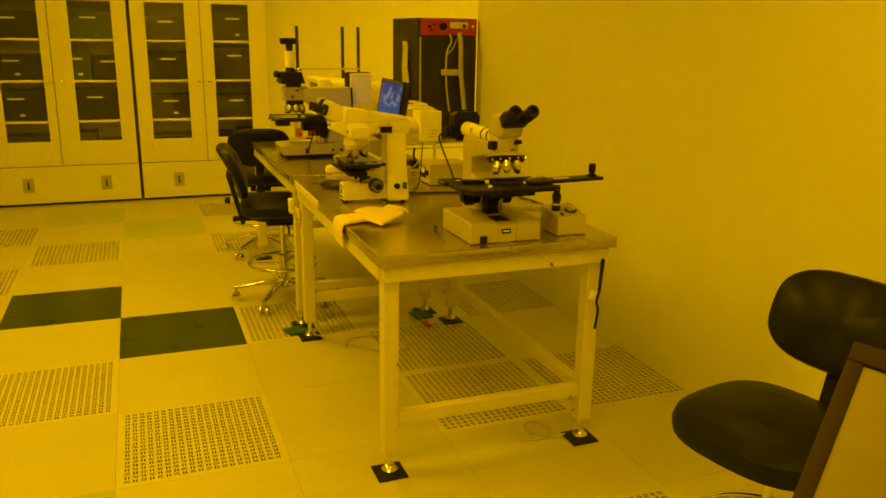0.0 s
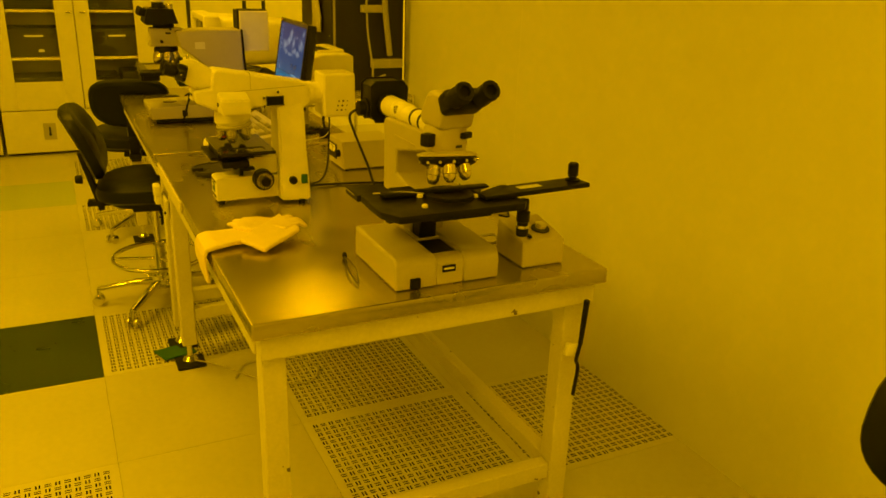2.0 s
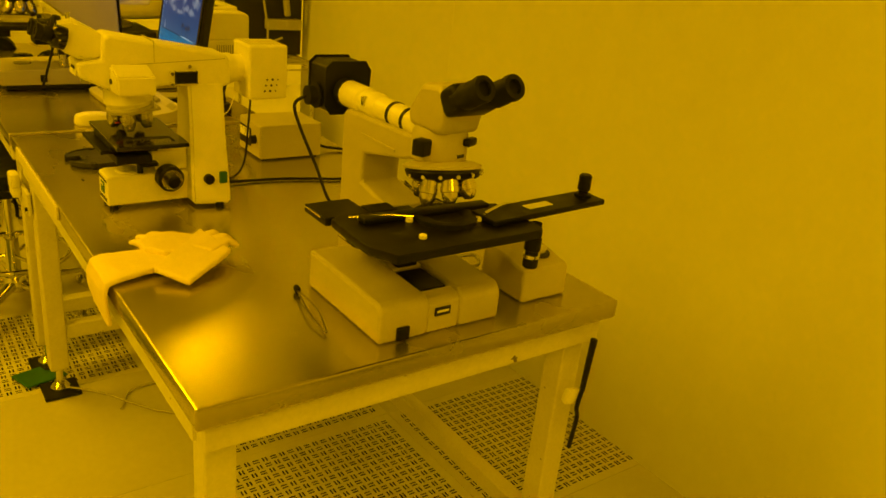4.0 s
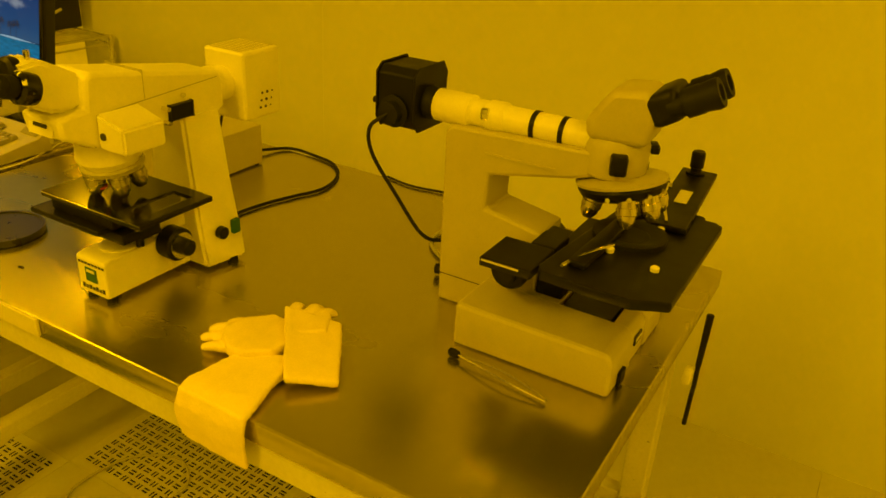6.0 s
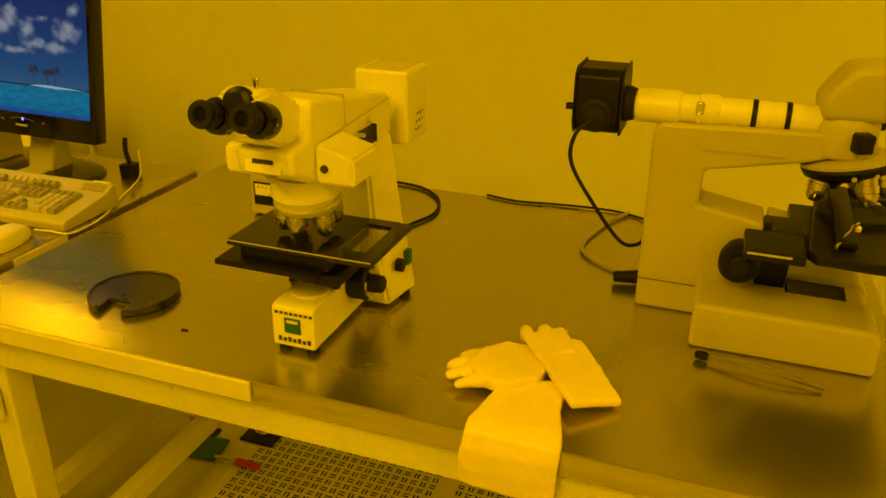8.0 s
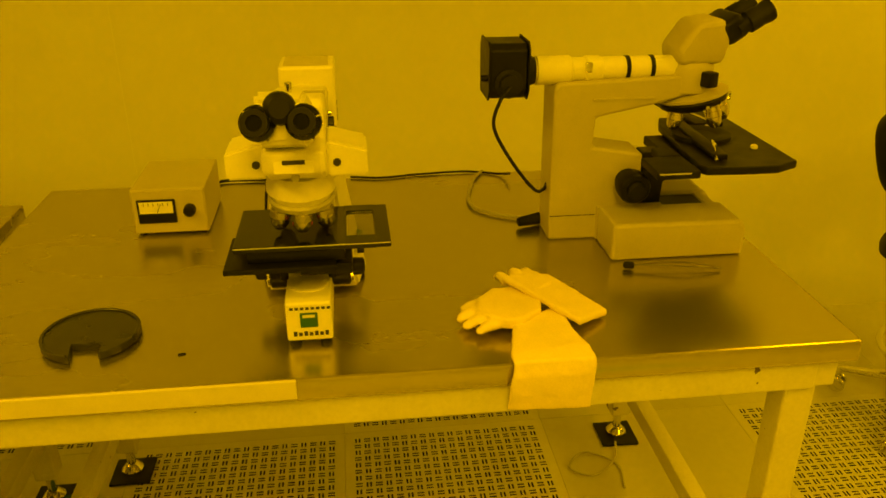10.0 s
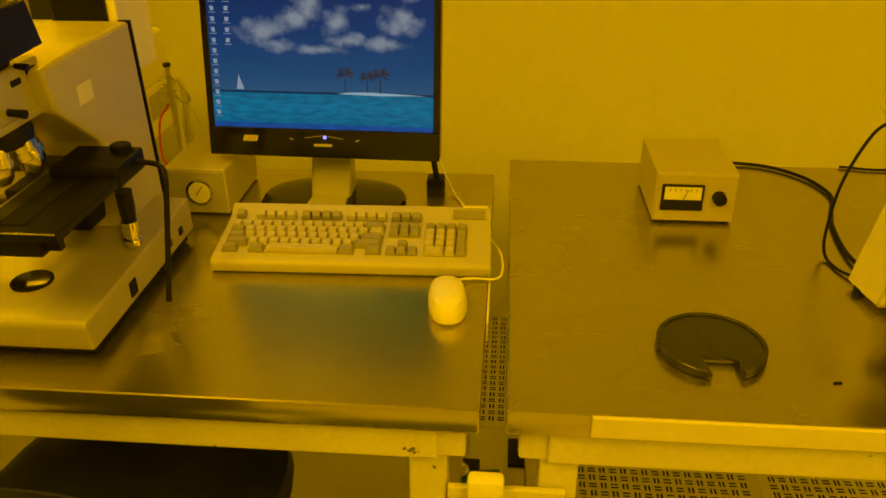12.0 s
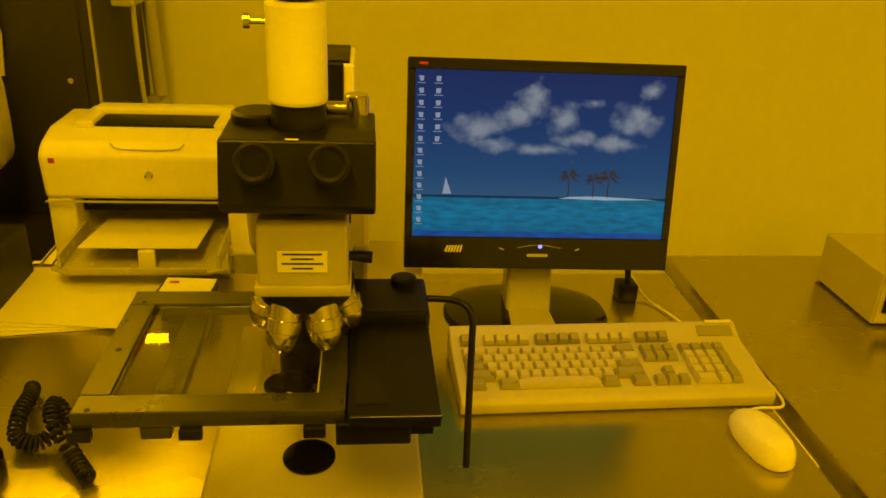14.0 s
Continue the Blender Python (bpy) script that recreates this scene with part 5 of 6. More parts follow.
for yy in (0.10, -0.02, 0.205):
    part("stage_peg", box(0.826, 0.836, ey + yy, ey + yy + 0.022, z2 - 0.012, z2 - 0.0003, 0.001), M_BLACK, sg)
for px, py in ((0.838, 0.208), (1.060, 0.208), (0.95, 0.208)):
    part("stage_screw", lathe((px, ey + py, z2 + 0.0178), [(0.003, 0), (0.003, 0.0006)], 10), M_RUBBER, sg)
part("stage_handle", tube([(1.060, ey - 0.130, z2 + 0.022), (1.052, ey - 0.165, z2 + 0.024), (1.040, ey - 0.184, z2 + 0.022), (1.030, ey - 0.192, z2 + 0.010), (1.022, ey - 0.192, z2 - 0.02), (1.0, ey - 0.190, z2 - 0.095), (0.975, ey - 0.188, z2 - 0.175)], 0.0044, 10), M_BLACK, eg, "bent black stage handle")
part("drive_knob", merge(lathe((1.06, ey - 0.105, T + 0.084), [(0.013, 0), (0.014, 0.012), (0.011, 0.014), (0.011, 0.026), (0.014, 0.028), (0.014, 0.044)], 20), lathe((1.085, ey - 0.085, T + 0.084), [(0.010, 0), (0.010, 0.03)], 16)), M_CHROME, eg, "chrome stage drive knobs")
part("drive_shaft", lathe((1.06, ey - 0.105, T + 0.128), [(0.011, 0), (0.013, 0.02), (0.013, 0.052)], 16), M_BLACK, eg)
part("nosepiece", lathe((0.950, ey + 0.004, T + 0.292), [(0.030, 0), (0.050, 0.008), (0.052, 0.020), (0.046, 0.034)], 32, (-0.10, 0, 1)), M_BLACK, eg, "black revolving nosepiece")
for k, ang in enumerate((150, 210, 270, 330, 30, 90)):
    ax, ay = math.cos(radians(ang)), math.sin(radians(ang))
    objective(eg, (0.948 + 0.034 * ax, ey + 0.004 + 0.034 * ay, T + 0.302), (0.34 * ax, 0.34 * ay, -1), 0.0172, 0.056 - 0.004 * (k % 3), M_BRASS)
lh = part("lamp_house", box(1.270, 1.400, ey - 0.045, ey + 0.060, T + 0.300, T + 0.478, 0.004), M_WHITE, eg, "white and black lamp house")
part("front_plate", box(1.262, 1.2705, ey - 0.030, ey + 0.062, T + 0.298, T + 0.480, 0.002), M_BLACK, lh, "black front plate")
part("top_grille", box(1.275, 1.395, ey - 0.038, ey + 0.052, T + 0.4775, T + 0.482), M_BLACK, lh)


jo = thing("trackball", (1.01, 5.56, T), "black hand controller with coiled cable", "controller")
part("body", loft([[(1.012 + a * k, 5.575 + b * k, T + z) for a, b in superellipse(0.040, 0.030, 0.8, 24)] for k, z in ((0.94, 0.001), (1, 0.006), (0.98, 0.024), (0.80, 0.034), (0.45, 0.038))]), M_GLOSS, jo)
coil, line = [], smooth_path([(1.20, 5.575, T + 0.010), (1.155, 5.560, T + 0.026), (1.112, 5.556, T + 0.030), (1.070, 5.546, T + 0.020), (1.064, 5.515, T + 0.016), (1.090, 5.492, T + 0.034), (1.102, 5.505, T + 0.050), (1.075, 5.500, T + 0.044), (1.030, 5.462, T + 0.018), (0.992, 5.434, T + 0.014)], 60)
for k, c in enumerate(line[:-1]):
    d = (line[k + 1] - c).normalized()
    side = d.cross(Vector((0, 0, 1))).normalized()
    a = k * 2 * math.pi / 11
    coil.append(c + 0.0095 * (math.cos(a) * side + math.sin(a) * side.cross(d)))
part("coiled_cable", tube(coil, 0.0024, 6, 1, False), M_RUBBER, jo, "black coiled cable")

# ---- printer, papers, tube monitor and shelf behind ----
PZ = 0.850
pr = thing("laser_printer", (1.80, 5.50, PZ), "cream desktop laser printer with paper in its tray", "printer")
py0, py1 = 5.300, 5.695
body = part("body", prism([(1.650, PZ + 0.125), (1.640, PZ + 0.215), (1.665, PZ + 0.235), (1.72, PZ + 0.250), (1.855, PZ + 0.250), (1.880, PZ + 0.235), (1.880, PZ + 0.005), (1.84, PZ + 0.005), (1.84, PZ + 0.125)], "y", py0, py1, 0.010, 3), M_WHITE, pr, "cream plastic body")
for piece in (box(1.655, 1.85, py0, py0 + 0.06, PZ + 0.004, PZ + 0.13, 0.008), box(1.655, 1.85, py1 - 0.05, py1, PZ + 0.004, PZ + 0.13, 0.008), box(1.655, 1.85, py0 + 0.05, py1 - 0.04, PZ + 0.004, PZ + 0.03, 0.004)):
    part("lower_panel", piece, M_WHITE, body)
part("output_slot", box(1.72, 1.80, py0 + 0.085, py1 - 0.085, PZ + 0.2495, PZ + 0.2540, 0.002), M_BLACK, body, "black output slot")
part("top_rim", merge(box(1.80, 1.85, py0 + 0.06, py1 - 0.06, PZ + 0.246, PZ + 0.266, 0.008), box(1.71, 1.84, py0 + 0.05, py0 + 0.085, PZ + 0.246, PZ + 0.262, 0.007), box(1.71, 1.84, py1 - 0.085, py1 - 0.05, PZ + 0.246, PZ + 0.262, 0.007)), M_WHITE, body)
part("lid_seam", tube([(1.655, py1 - 0.13, PZ + 0.236), (1.650, py1 - 0.15, PZ + 0.226), (1.650, py0 + 0.15, PZ + 0.226), (1.655, py0 + 0.13, PZ + 0.236)], 0.0015, 6, 4), M_GREY, body)
part("seam", box(1.638, 1.645, py0 + 0.004, py1 - 0.004, PZ + 0.1235, PZ + 0.1255), M_GREY, body)
part("maker_badge", lathe((1.643, (py0 + py1) / 2, PZ + 0.178), [(0.008, -0.004), (0.008, 0.003), (0.005, 0.004)], 20, (-1, 0, 0.1)), M_CHROME, body)
part("indicator", obox((1.642, py1 - 0.025, PZ + 0.205), (0.003, 0.012, 0.010), (0, 0, 0), 0.001, 1), M_RED, body)
part("inner_slot", box(1.70, 1.84, py0 + 0.062, py1 - 0.052, PZ + 0.085, PZ + 0.122), M_BLACK, body, "black paper slot")
for k in range(14):
    part("vent_slot", box(1.86 - 0.010 * k, 1.865 - 0.010 * k, py0 - 0.0012, py0 + 0.001, PZ + 0.05, PZ + 0.11), M_GREY, body)
tr = part("paper_tray", prism([(1.535, py0 + 0.045), (1.655, py0 + 0.062), (1.72, py0 + 0.062), (1.72, py1 - 0.055), (1.655, py1 - 0.055), (1.535, py1 - 0.035), (1.515, py1 - 0.07), (1.515, py0 + 0.08)], "z", PZ + 0.030, PZ + 0.036, 0.002), M_HOSE, pr, "translucent grey paper tray")
for piece in (box(1.53, 1.70, py1 - 0.056, py1 - 0.050, PZ + 0.036, PZ + 0.065, 0.002), box(1.53, 1.70, py0 + 0.058, py0 + 0.064, PZ + 0.036, PZ + 0.065, 0.002), box(1.513, 1.519, py0 + 0.08, py1 - 0.07, PZ + 0.034, PZ + 0.046, 0.002)):
    part("tray_wall", piece, M_HOSE, tr)
part("tray_paper", turned(box(-0.075, 0.115, -0.105, 0.105, -0.001, 0.001), pose(1.61, (py0 + py1) / 2 + 0.005, PZ + 0.068, 0, 6, 0)), M_PAPER, pr, "white paper sheets")
part("paper_stop", obox((1.535, (py0 + py1) / 2 - 0.01, PZ + 0.055), (0.012, 0.030, 0.035), (0, 0, 0), 0.003), M_WHITE, tr)
stk = thing("paper_stack", (1.42, 5.65, T), "loose stack of white paper on the table", "paper")
for k in range(4):
    part("sheet", turned(box(-0.105, 0.105, -0.148, 0.148, 0, 0.0015), pose(1.478 + 0.006 * k, 5.635 - 0.004 * k, T + 0.001 + 0.0022 * k, 0, 0, 8 - 5 * k)), M_PAPER, stk)
bx = thing("small_carton", (1.432, 5.395, T), "small white and dark blue paper carton", "box")
part("carton", obox((1.432, 5.395, T + 0.030), (0.055, 0.088, 0.058), (0, 0, -4), 0.002), M_NAVY, bx)
part("lid_card", obox((1.432, 5.395, T + 0.0597), (0.055, 0.086, 0.0014), (0, 0, -4)), M_PAPER, bx, "white card on top")
part("print_mark", obox((1.444, 5.420, T + 0.0607), (0.008, 0.016, 0.0005), (0, 0, -4)), M_RED, bx)
pc = thing("desktop_computer", (1.42, 5.93, T), "black flat desktop computer under the tube monitor", "computer")
part("case", box(1.27, 1.600, 5.715, 6.03, T + 0.004, T + 0.105, 0.006), M_DARK, pc)
part("drive_slot", box(1.2675, 1.2702, 5.80, 5.90, T + 0.060, T + 0.075), M_GREY, pc)
for p in ((1.30, 5.75), (1.30, 6.00), (1.58, 5.75), (1.58, 6.00)):
    part("foot", cyl((*p, T), (*p, T + 0.005), 0.010, n=10), M_RUBBER, pc)
CZ = T + 0.106
ct = thing("tube_monitor", (1.45, 5.97, CZ), "cream tube computer monitor on a black desktop case", "monitor")
bez = part("front_frame", merge(box(1.215, 1.30, 5.738, 5.773, CZ + 0.03, CZ + 0.305, 0.010), box(1.215, 1.30, 6.118, 6.153, CZ + 0.03, CZ + 0.305, 0.010), box(1.217, 1.299, 5.768, 6.123, CZ + 0.03, CZ + 0.075, 0.008), box(1.217, 1.299, 5.768, 6.123, CZ + 0.27, CZ + 0.305, 0.008)), M_WHITE, ct, "cream front frame")
part("tube_face", prism([(1.245, CZ + 0.07), (1.232, CZ + 0.17), (1.245, CZ + 0.275), (1.27, CZ + 0.275), (1.27, CZ + 0.07)], "y", 5.765, 6.126, 0.004), M_GLOSS, ct, "dark glass tube face")
part("rear_housing", loft([[(x, 5.945 + a, CZ + zc + b) for a, b in superellipse(w, h, 0.35, 32)] for x, w, h, zc in ((1.295, 0.202, 0.134, 0.168), (1.40, 0.194, 0.131, 0.166), (1.60, 0.172, 0.122, 0.162), (1.78, 0.158, 0.108, 0.156), (1.81, 0.142, 0.096, 0.156))]), M_WHITE, ct, "tapering cream rear housing")
part("pedestal", lathe((1.42, 5.945, CZ), [(0.13, 0), (0.13, 0.012), (0.08, 0.020), (0.07, 0.045)], 32), M_WHITE, ct)

# wire shelf
sh = thing("wire_shelf", (1.97, 5.75, 0), "chrome wire shelving unit behind the work tables", "shelf")
sx0, sx1, sy0, sy1 = 1.640, 2.29, 5.47, 6.42
for x in (sx0, sx1):
    for y in (sy0, sy1):
        part("post", cyl((x, y, 0.0), (x, y, 0.845), 0.0127, n=16), M_CHROME, sh)
for z in (0.845, 0.25):
    for x in (sx0, sx1):
        part("rail", merge(cyl((x, sy0, z - 0.004), (x, sy1, z - 0.004), 0.004, n=8), cyl((x, sy0, z - 0.034), (x, sy1, z - 0.034), 0.004, n=8)), M_CHROME, sh)
    for y in (sy0, sy1):
        part("rail", merge(cyl((sx0, y, z - 0.004), (sx1, y, z - 0.004), 0.004, n=8), cyl((sx0, y, z - 0.034), (sx1, y, z - 0.034), 0.004, n=8)), M_CHROME, sh)
    for k in range(44):
        y = sy0 + (k + 0.5) * (sy1 - sy0) / 44
        part("wire", cyl((sx0, y, z), (sx1, y, z), 0.0025, n=6), M_CHROME, sh)
    part("truss", tube([(sx0, sy0 + (sy1 - sy0) * k / 24, z - (0.006 if k % 2 else 0.032)) for k in range(25)], 0.003, 6, 1, False), M_CHROME, sh)

# Added dark sheet, covering the wires so this stretch of shelf reads black.
single("shelf_sheet", box(1.645, 2.255, 5.72, 6.41, 0.8485, 0.8515), M_DARK, "dark flat sheet on the wire shelf", "mat")

# tall dark gas cabinet with red panel
rk = thing("equipment_rack", (2.09, 5.95, PZ), "dark equipment cabinet with red control panel and hoses", "cabinet")
RX, RY = 1.887, 5.648
part("case", box(RX, 2.300, RY, 6.25, PZ + 0.002, 1.655, 0.004), M_DARK, rk, "charcoal metal case")
part("side_panel", box(RX - 0.004, RX, RY + 0.02, 6.23, PZ + 0.02, 1.64), M_DARK, rk)
for k in range(4):
    part("panel_screw", cyl((RX - 0.004, RY + 0.05, PZ + 0.10 + 0.2 * k), (RX - 0.007, RY + 0.05, PZ + 0.10 + 0.2 * k), 0.006, n=10), M_CHROME, rk)
red = part("control_panel", box(RX + 0.006, 2.296, RY - 0.010, RY, 1.545, 1.651, 0.002), M_RED, rk, "red control panel")
for x, z, r, m in ((2.05, 1.60, 0.024, M_BLACK), (1.95, 1.60, 0.010, M_BLACK), (1.985, 1.615, 0.007, M_BLACK), (1.965, 1.575, 0.007, M_BLACK), (2.20, 1.605, 0.012, M_BLACK), (2.26, 1.605, 0.012, M_CHROME)):
    part("panel_knob", lathe((x, RY - 0.010, z), [(r, 0), (r * 0.95, 0.014), (r * 0.6, 0.016)], 18, (0, -1, 0)), m, red)
part("panel_plate", box(2.10, 2.23, RY - 0.0125, RY - 0.010, 1.59, 1.63), M_LABEL, red)
hs = part("hose", tube([(2.10, RY - 0.012, 1.55), (2.10, RY - 0.04, 1.50), (2.065, RY - 0.045, 1.42), (2.07, RY - 0.04, 1.20), (2.10, RY - 0.04, 1.0), (2.10, RY - 0.06, 0.93), (2.17, RY - 0.06, 0.945)], 0.006), M_HOSE, rk, "pale plastic hose")
part("hose", tube([(2.15, RY - 0.012, 1.52), (2.11, RY - 0.045, 1.46), (2.07, RY - 0.045, 1.42)], 0.005), M_HOSE, rk)
part("edge_strip", box(RX - 0.001, RX + 0.012, RY - 0.004, RY - 0.0005, PZ + 0.01, 1.53, 0.001, 1), M_GREY, rk)
part("fitting", box(2.10, 2.28, RY - 0.05, RY - 0.001, 0.98, 1.03, 0.004), M_HOSE, rk, "pale fitting")
part("fitting", box(2.04, 2.16, RY - 0.05, RY - 0.001, 1.28, 1.32, 0.004), M_HOSE, rk, "pale fitting")
part("flexible_duct", tube([(2.16, RY - 0.03, 1.56), (2.165, RY - 0.05, 1.48), (2.17, RY - 0.05, 1.30), (2.20, RY - 0.05, 1.05)], 0.016, 12), M_GREY, rk, "ribbed pale duct")
part("plastic_bag", loft([[(RX - 0.022 + 0.006 * math.sin(9 * t) + a, RY + 0.24 + 0.01 * math.sin(7 * t) + b, 1.50 - 0.34 * t) for a, b in superellipse(0.012 + 0.005 * math.sin(8 * t + 1), 0.045 + 0.03 * t, 0.9, 18)] for t in (0, 0.12, 0.3, 0.5, 0.75, 1.0)]), M_HOSE, rk, "crumpled clear plastic bag")
# ---- laboratory chairs ----


def pad(a, b, e, layers, m):
    """A padded cushion: outline a superellipse, layers of (scale, height, dish)."""
    return turned(loft([[(x * k, y * k, z + dish * (x / a) ** 2) for x, y in superellipse(a, b, e, 40)] for k, z, dish in layers]), m)


def lab_chair(m, label, seat_z=0.56, wear=False, turn=0.0, back=0.140, drop=0.0):
    """A drafting chair; its user looks along +y."""
    ch = local_thing("lab_chair", m, label, "chair", "black laboratory chairs")
    part("seat", pad(0.238, 0.235, 0.66, ((0.90, seat_z - 0.02, 0.01), (0.985, seat_z - 0.008, 0.012), (1.0, seat_z + 0.018, 0.012), (0.97, seat_z + 0.040, 0.012), (0.85, seat_z + 0.052, 0.014), (0.55, seat_z + 0.054, 0.012), (0.2, seat_z + 0.050, 0.01)), pose(0, 0, 0)), M_VINYL, ch, "black vinyl seat cushion")
    part("seat_pan", pad(0.20, 0.19, 0.75, ((0.96, seat_z - 0.036, 0.0), (1, seat_z - 0.018, 0.005)), pose(0, 0, 0)), M_RUBBER, ch)
    B = pose(0, -0.262, seat_z + 0.250 - drop + (0.016 if wear else 0.0), -68, 0, 0)
    part("backrest", pad(0.205, back, 0.68, ((0.88, -0.034, 0.030), (0.98, -0.024, 0.030), (1.0, -0.004, 0.030), (0.96, 0.014, 0.030), (0.80, 0.024, 0.030), (0.45, 0.028, 0.028), (0.15, 0.028, 0.02)), B), M_VINYL, ch, "black vinyl backrest")
    part("back_post", merge(turned(box(-0.026, 0.026, -0.012, 0.012, -0.21, 0.06, 0.004), pose(0, -0.268, seat_z + 0.125, 14, 0, 0)), box(-0.03, 0.03, -0.275, 0.02, seat_z - 0.058, seat_z - 0.037, 0.004)), M_RUBBER, ch, "black back support")
    part("adjust_knob", cyl((0, -0.285, seat_z + 0.06), (0, -0.315, seat_z + 0.06), 0.020, 0.017, 16, 0.004), M_RUBBER, ch)
    part("tilt_box", box(-0.07, 0.07, -0.09, 0.09, seat_z - 0.085, seat_z - 0.0585, 0.006), M_RUBBER, ch)
    part("lever", tube([(0.06, 0.02, seat_z - 0.07), (0.16, 0.03, seat_z - 0.075), (0.21, 0.03, seat_z - 0.10)], 0.006), M_RUBBER, ch)
    part("gas_column", merge(cyl((0, 0, 0.30), (0, 0, seat_z - 0.085), 0.014, n=20), cyl((0, 0, 0.09), (0, 0, 0.30), 0.025, n=20)), M_CHROME, ch, "chrome gas column")
    rz = 0.235
    part("foot_ring", tube([(0.20 * math.cos(radians(k * 15)), 0.20 * math.sin(radians(k * 15)), rz) for k in range(25)], 0.010, 10, 2), M_CHROME, ch, "chrome foot ring")
    for k in range(3):
        a = radians(30 + 120 * k)
        part("ring_spoke", tube([(0.024 * math.cos(a), 0.024 * math.sin(a), rz - 0.01), (0.11 * math.cos(a), 0.11 * math.sin(a), rz - 0.005), (0.20 * math.cos(a), 0.20 * math.sin(a), rz)], 0.007), M_CHROME, ch)
    part("hub", lathe((0, 0, 0.085), [(0.045, 0), (0.048, 0.03), (0.034, 0.055)], 24), M_CHROME, ch)
    for k in range(5):
        a = radians(18 + turn + 72 * k)
        c, s = math.cos(a), math.sin(a)
        leg = part("base_leg", loft([[(r * c - u * s, r * s + u * c, z + v) for u, v in superellipse(w, h, 0.8, 12)] for r, z, w, h in ((0.03, 0.112, 0.021, 0.016), (0.12, 0.108, 0.019, 0.015), (0.25, 0.085, 0.015, 0.011), (0.285, 0.080, 0.014, 0.010))]), M_CHROME, ch, "chrome base leg")
        part("castor", merge(cyl((0.285 * c - 0.012 * s, 0.285 * s + 0.012 * c, 0.026), (0.285 * c - 0.026 * s, 0.285 * s + 0.026 * c, 0.026), 0.025, n=18, bev=0.003), cyl((0.285 * c + 0.012 * s, 0.285 * s - 0.012 * c, 0.026), (0.285 * c + 0.026 * s, 0.285 * s - 0.026 * c, 0.026), 0.025, n=18, bev=0.003), cyl((0.285 * c, 0.285 * s, 0.03), (0.285 * c, 0.285 * s, 0.082), 0.009, n=10)), M_CHROME, leg, "chrome twin castor")
    if wear:
        part("seat_tear", turned(tube([(-0.225, 0.015, seat_z + 0.030), (-0.205, 0.03, seat_z + 0.050), (-0.17, 0.04, seat_z + 0.058)], 0.0028, 6), pose(0, 0, 0)), M_PAPER, ch, "pale worn seam")
    return ch


lab_chair(pose(0.825, 5.02, 0, 0, 0, -97), "black vinyl chair on chrome base drawn to the table", 0.555, False, 28, 0.165, 0.020)
lab_chair(pose(0.870, 6.16, 0, 0, 0, -8), "black vinyl chair with wide backrest at the far table", 0.545)
lab_chair(pose(1.597, 1.922, 0, 0, 0, 103), "black vinyl chair with worn seam beside the wall", 0.53, True)

# ---- tilted framed panel on a floor stand near the first standpoint ----
U, V = Vector((0.62, -0.78, 0.0)).normalized(), Vector((-0.64, -0.31, -0.71)).normalized()
U = (U - V * U.dot(V)).normalized()
N = U.cross(V)
N = -N if N.z < 0 else N
PANEL = Matrix.Translation(Vector((0.521, 0.826, 1.354))) @ Matrix((U, V, N)).transposed().to_4x4()
ps2 = thing("panel_stand", (0.75, 0.62, 0), "steel panel in a brown frame on a floor stand", "stand")
for name, a in (("frame_bar", (0, 0.30, 0, 0.014)), ("frame_bar", (0, 0.30, 0.286, 0.30)), ("frame_bar", (0, 0.010, 0.014, 0.286)), ("frame_bar", (0.286, 0.30, 0.014, 0.286))):
    part(name, turned(box(a[0], a[1], a[2], a[3], -0.012, 0.003, 0.001), PANEL), M_BROWN, ps2, "brown enamelled frame")
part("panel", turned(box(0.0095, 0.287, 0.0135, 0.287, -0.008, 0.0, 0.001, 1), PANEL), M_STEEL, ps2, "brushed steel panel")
hub = PANEL @ Vector((0.15, 0.15, -0.012))
part("post", tube([hub, hub + Vector((0.05, 0.05, -0.06)), (0.75, 0.62, 1.05), (0.75, 0.62, 0.03)], 0.015, 12), M_DARK, ps2)
part("foot", lathe((0.75, 0.62, 0), [(0.16, 0), (0.16, 0.012), (0.05, 0.022), (0.02, 0.05)], 32), M_DARK, ps2)

# ---- cabinets with glass doors ----
CABY = 8.29


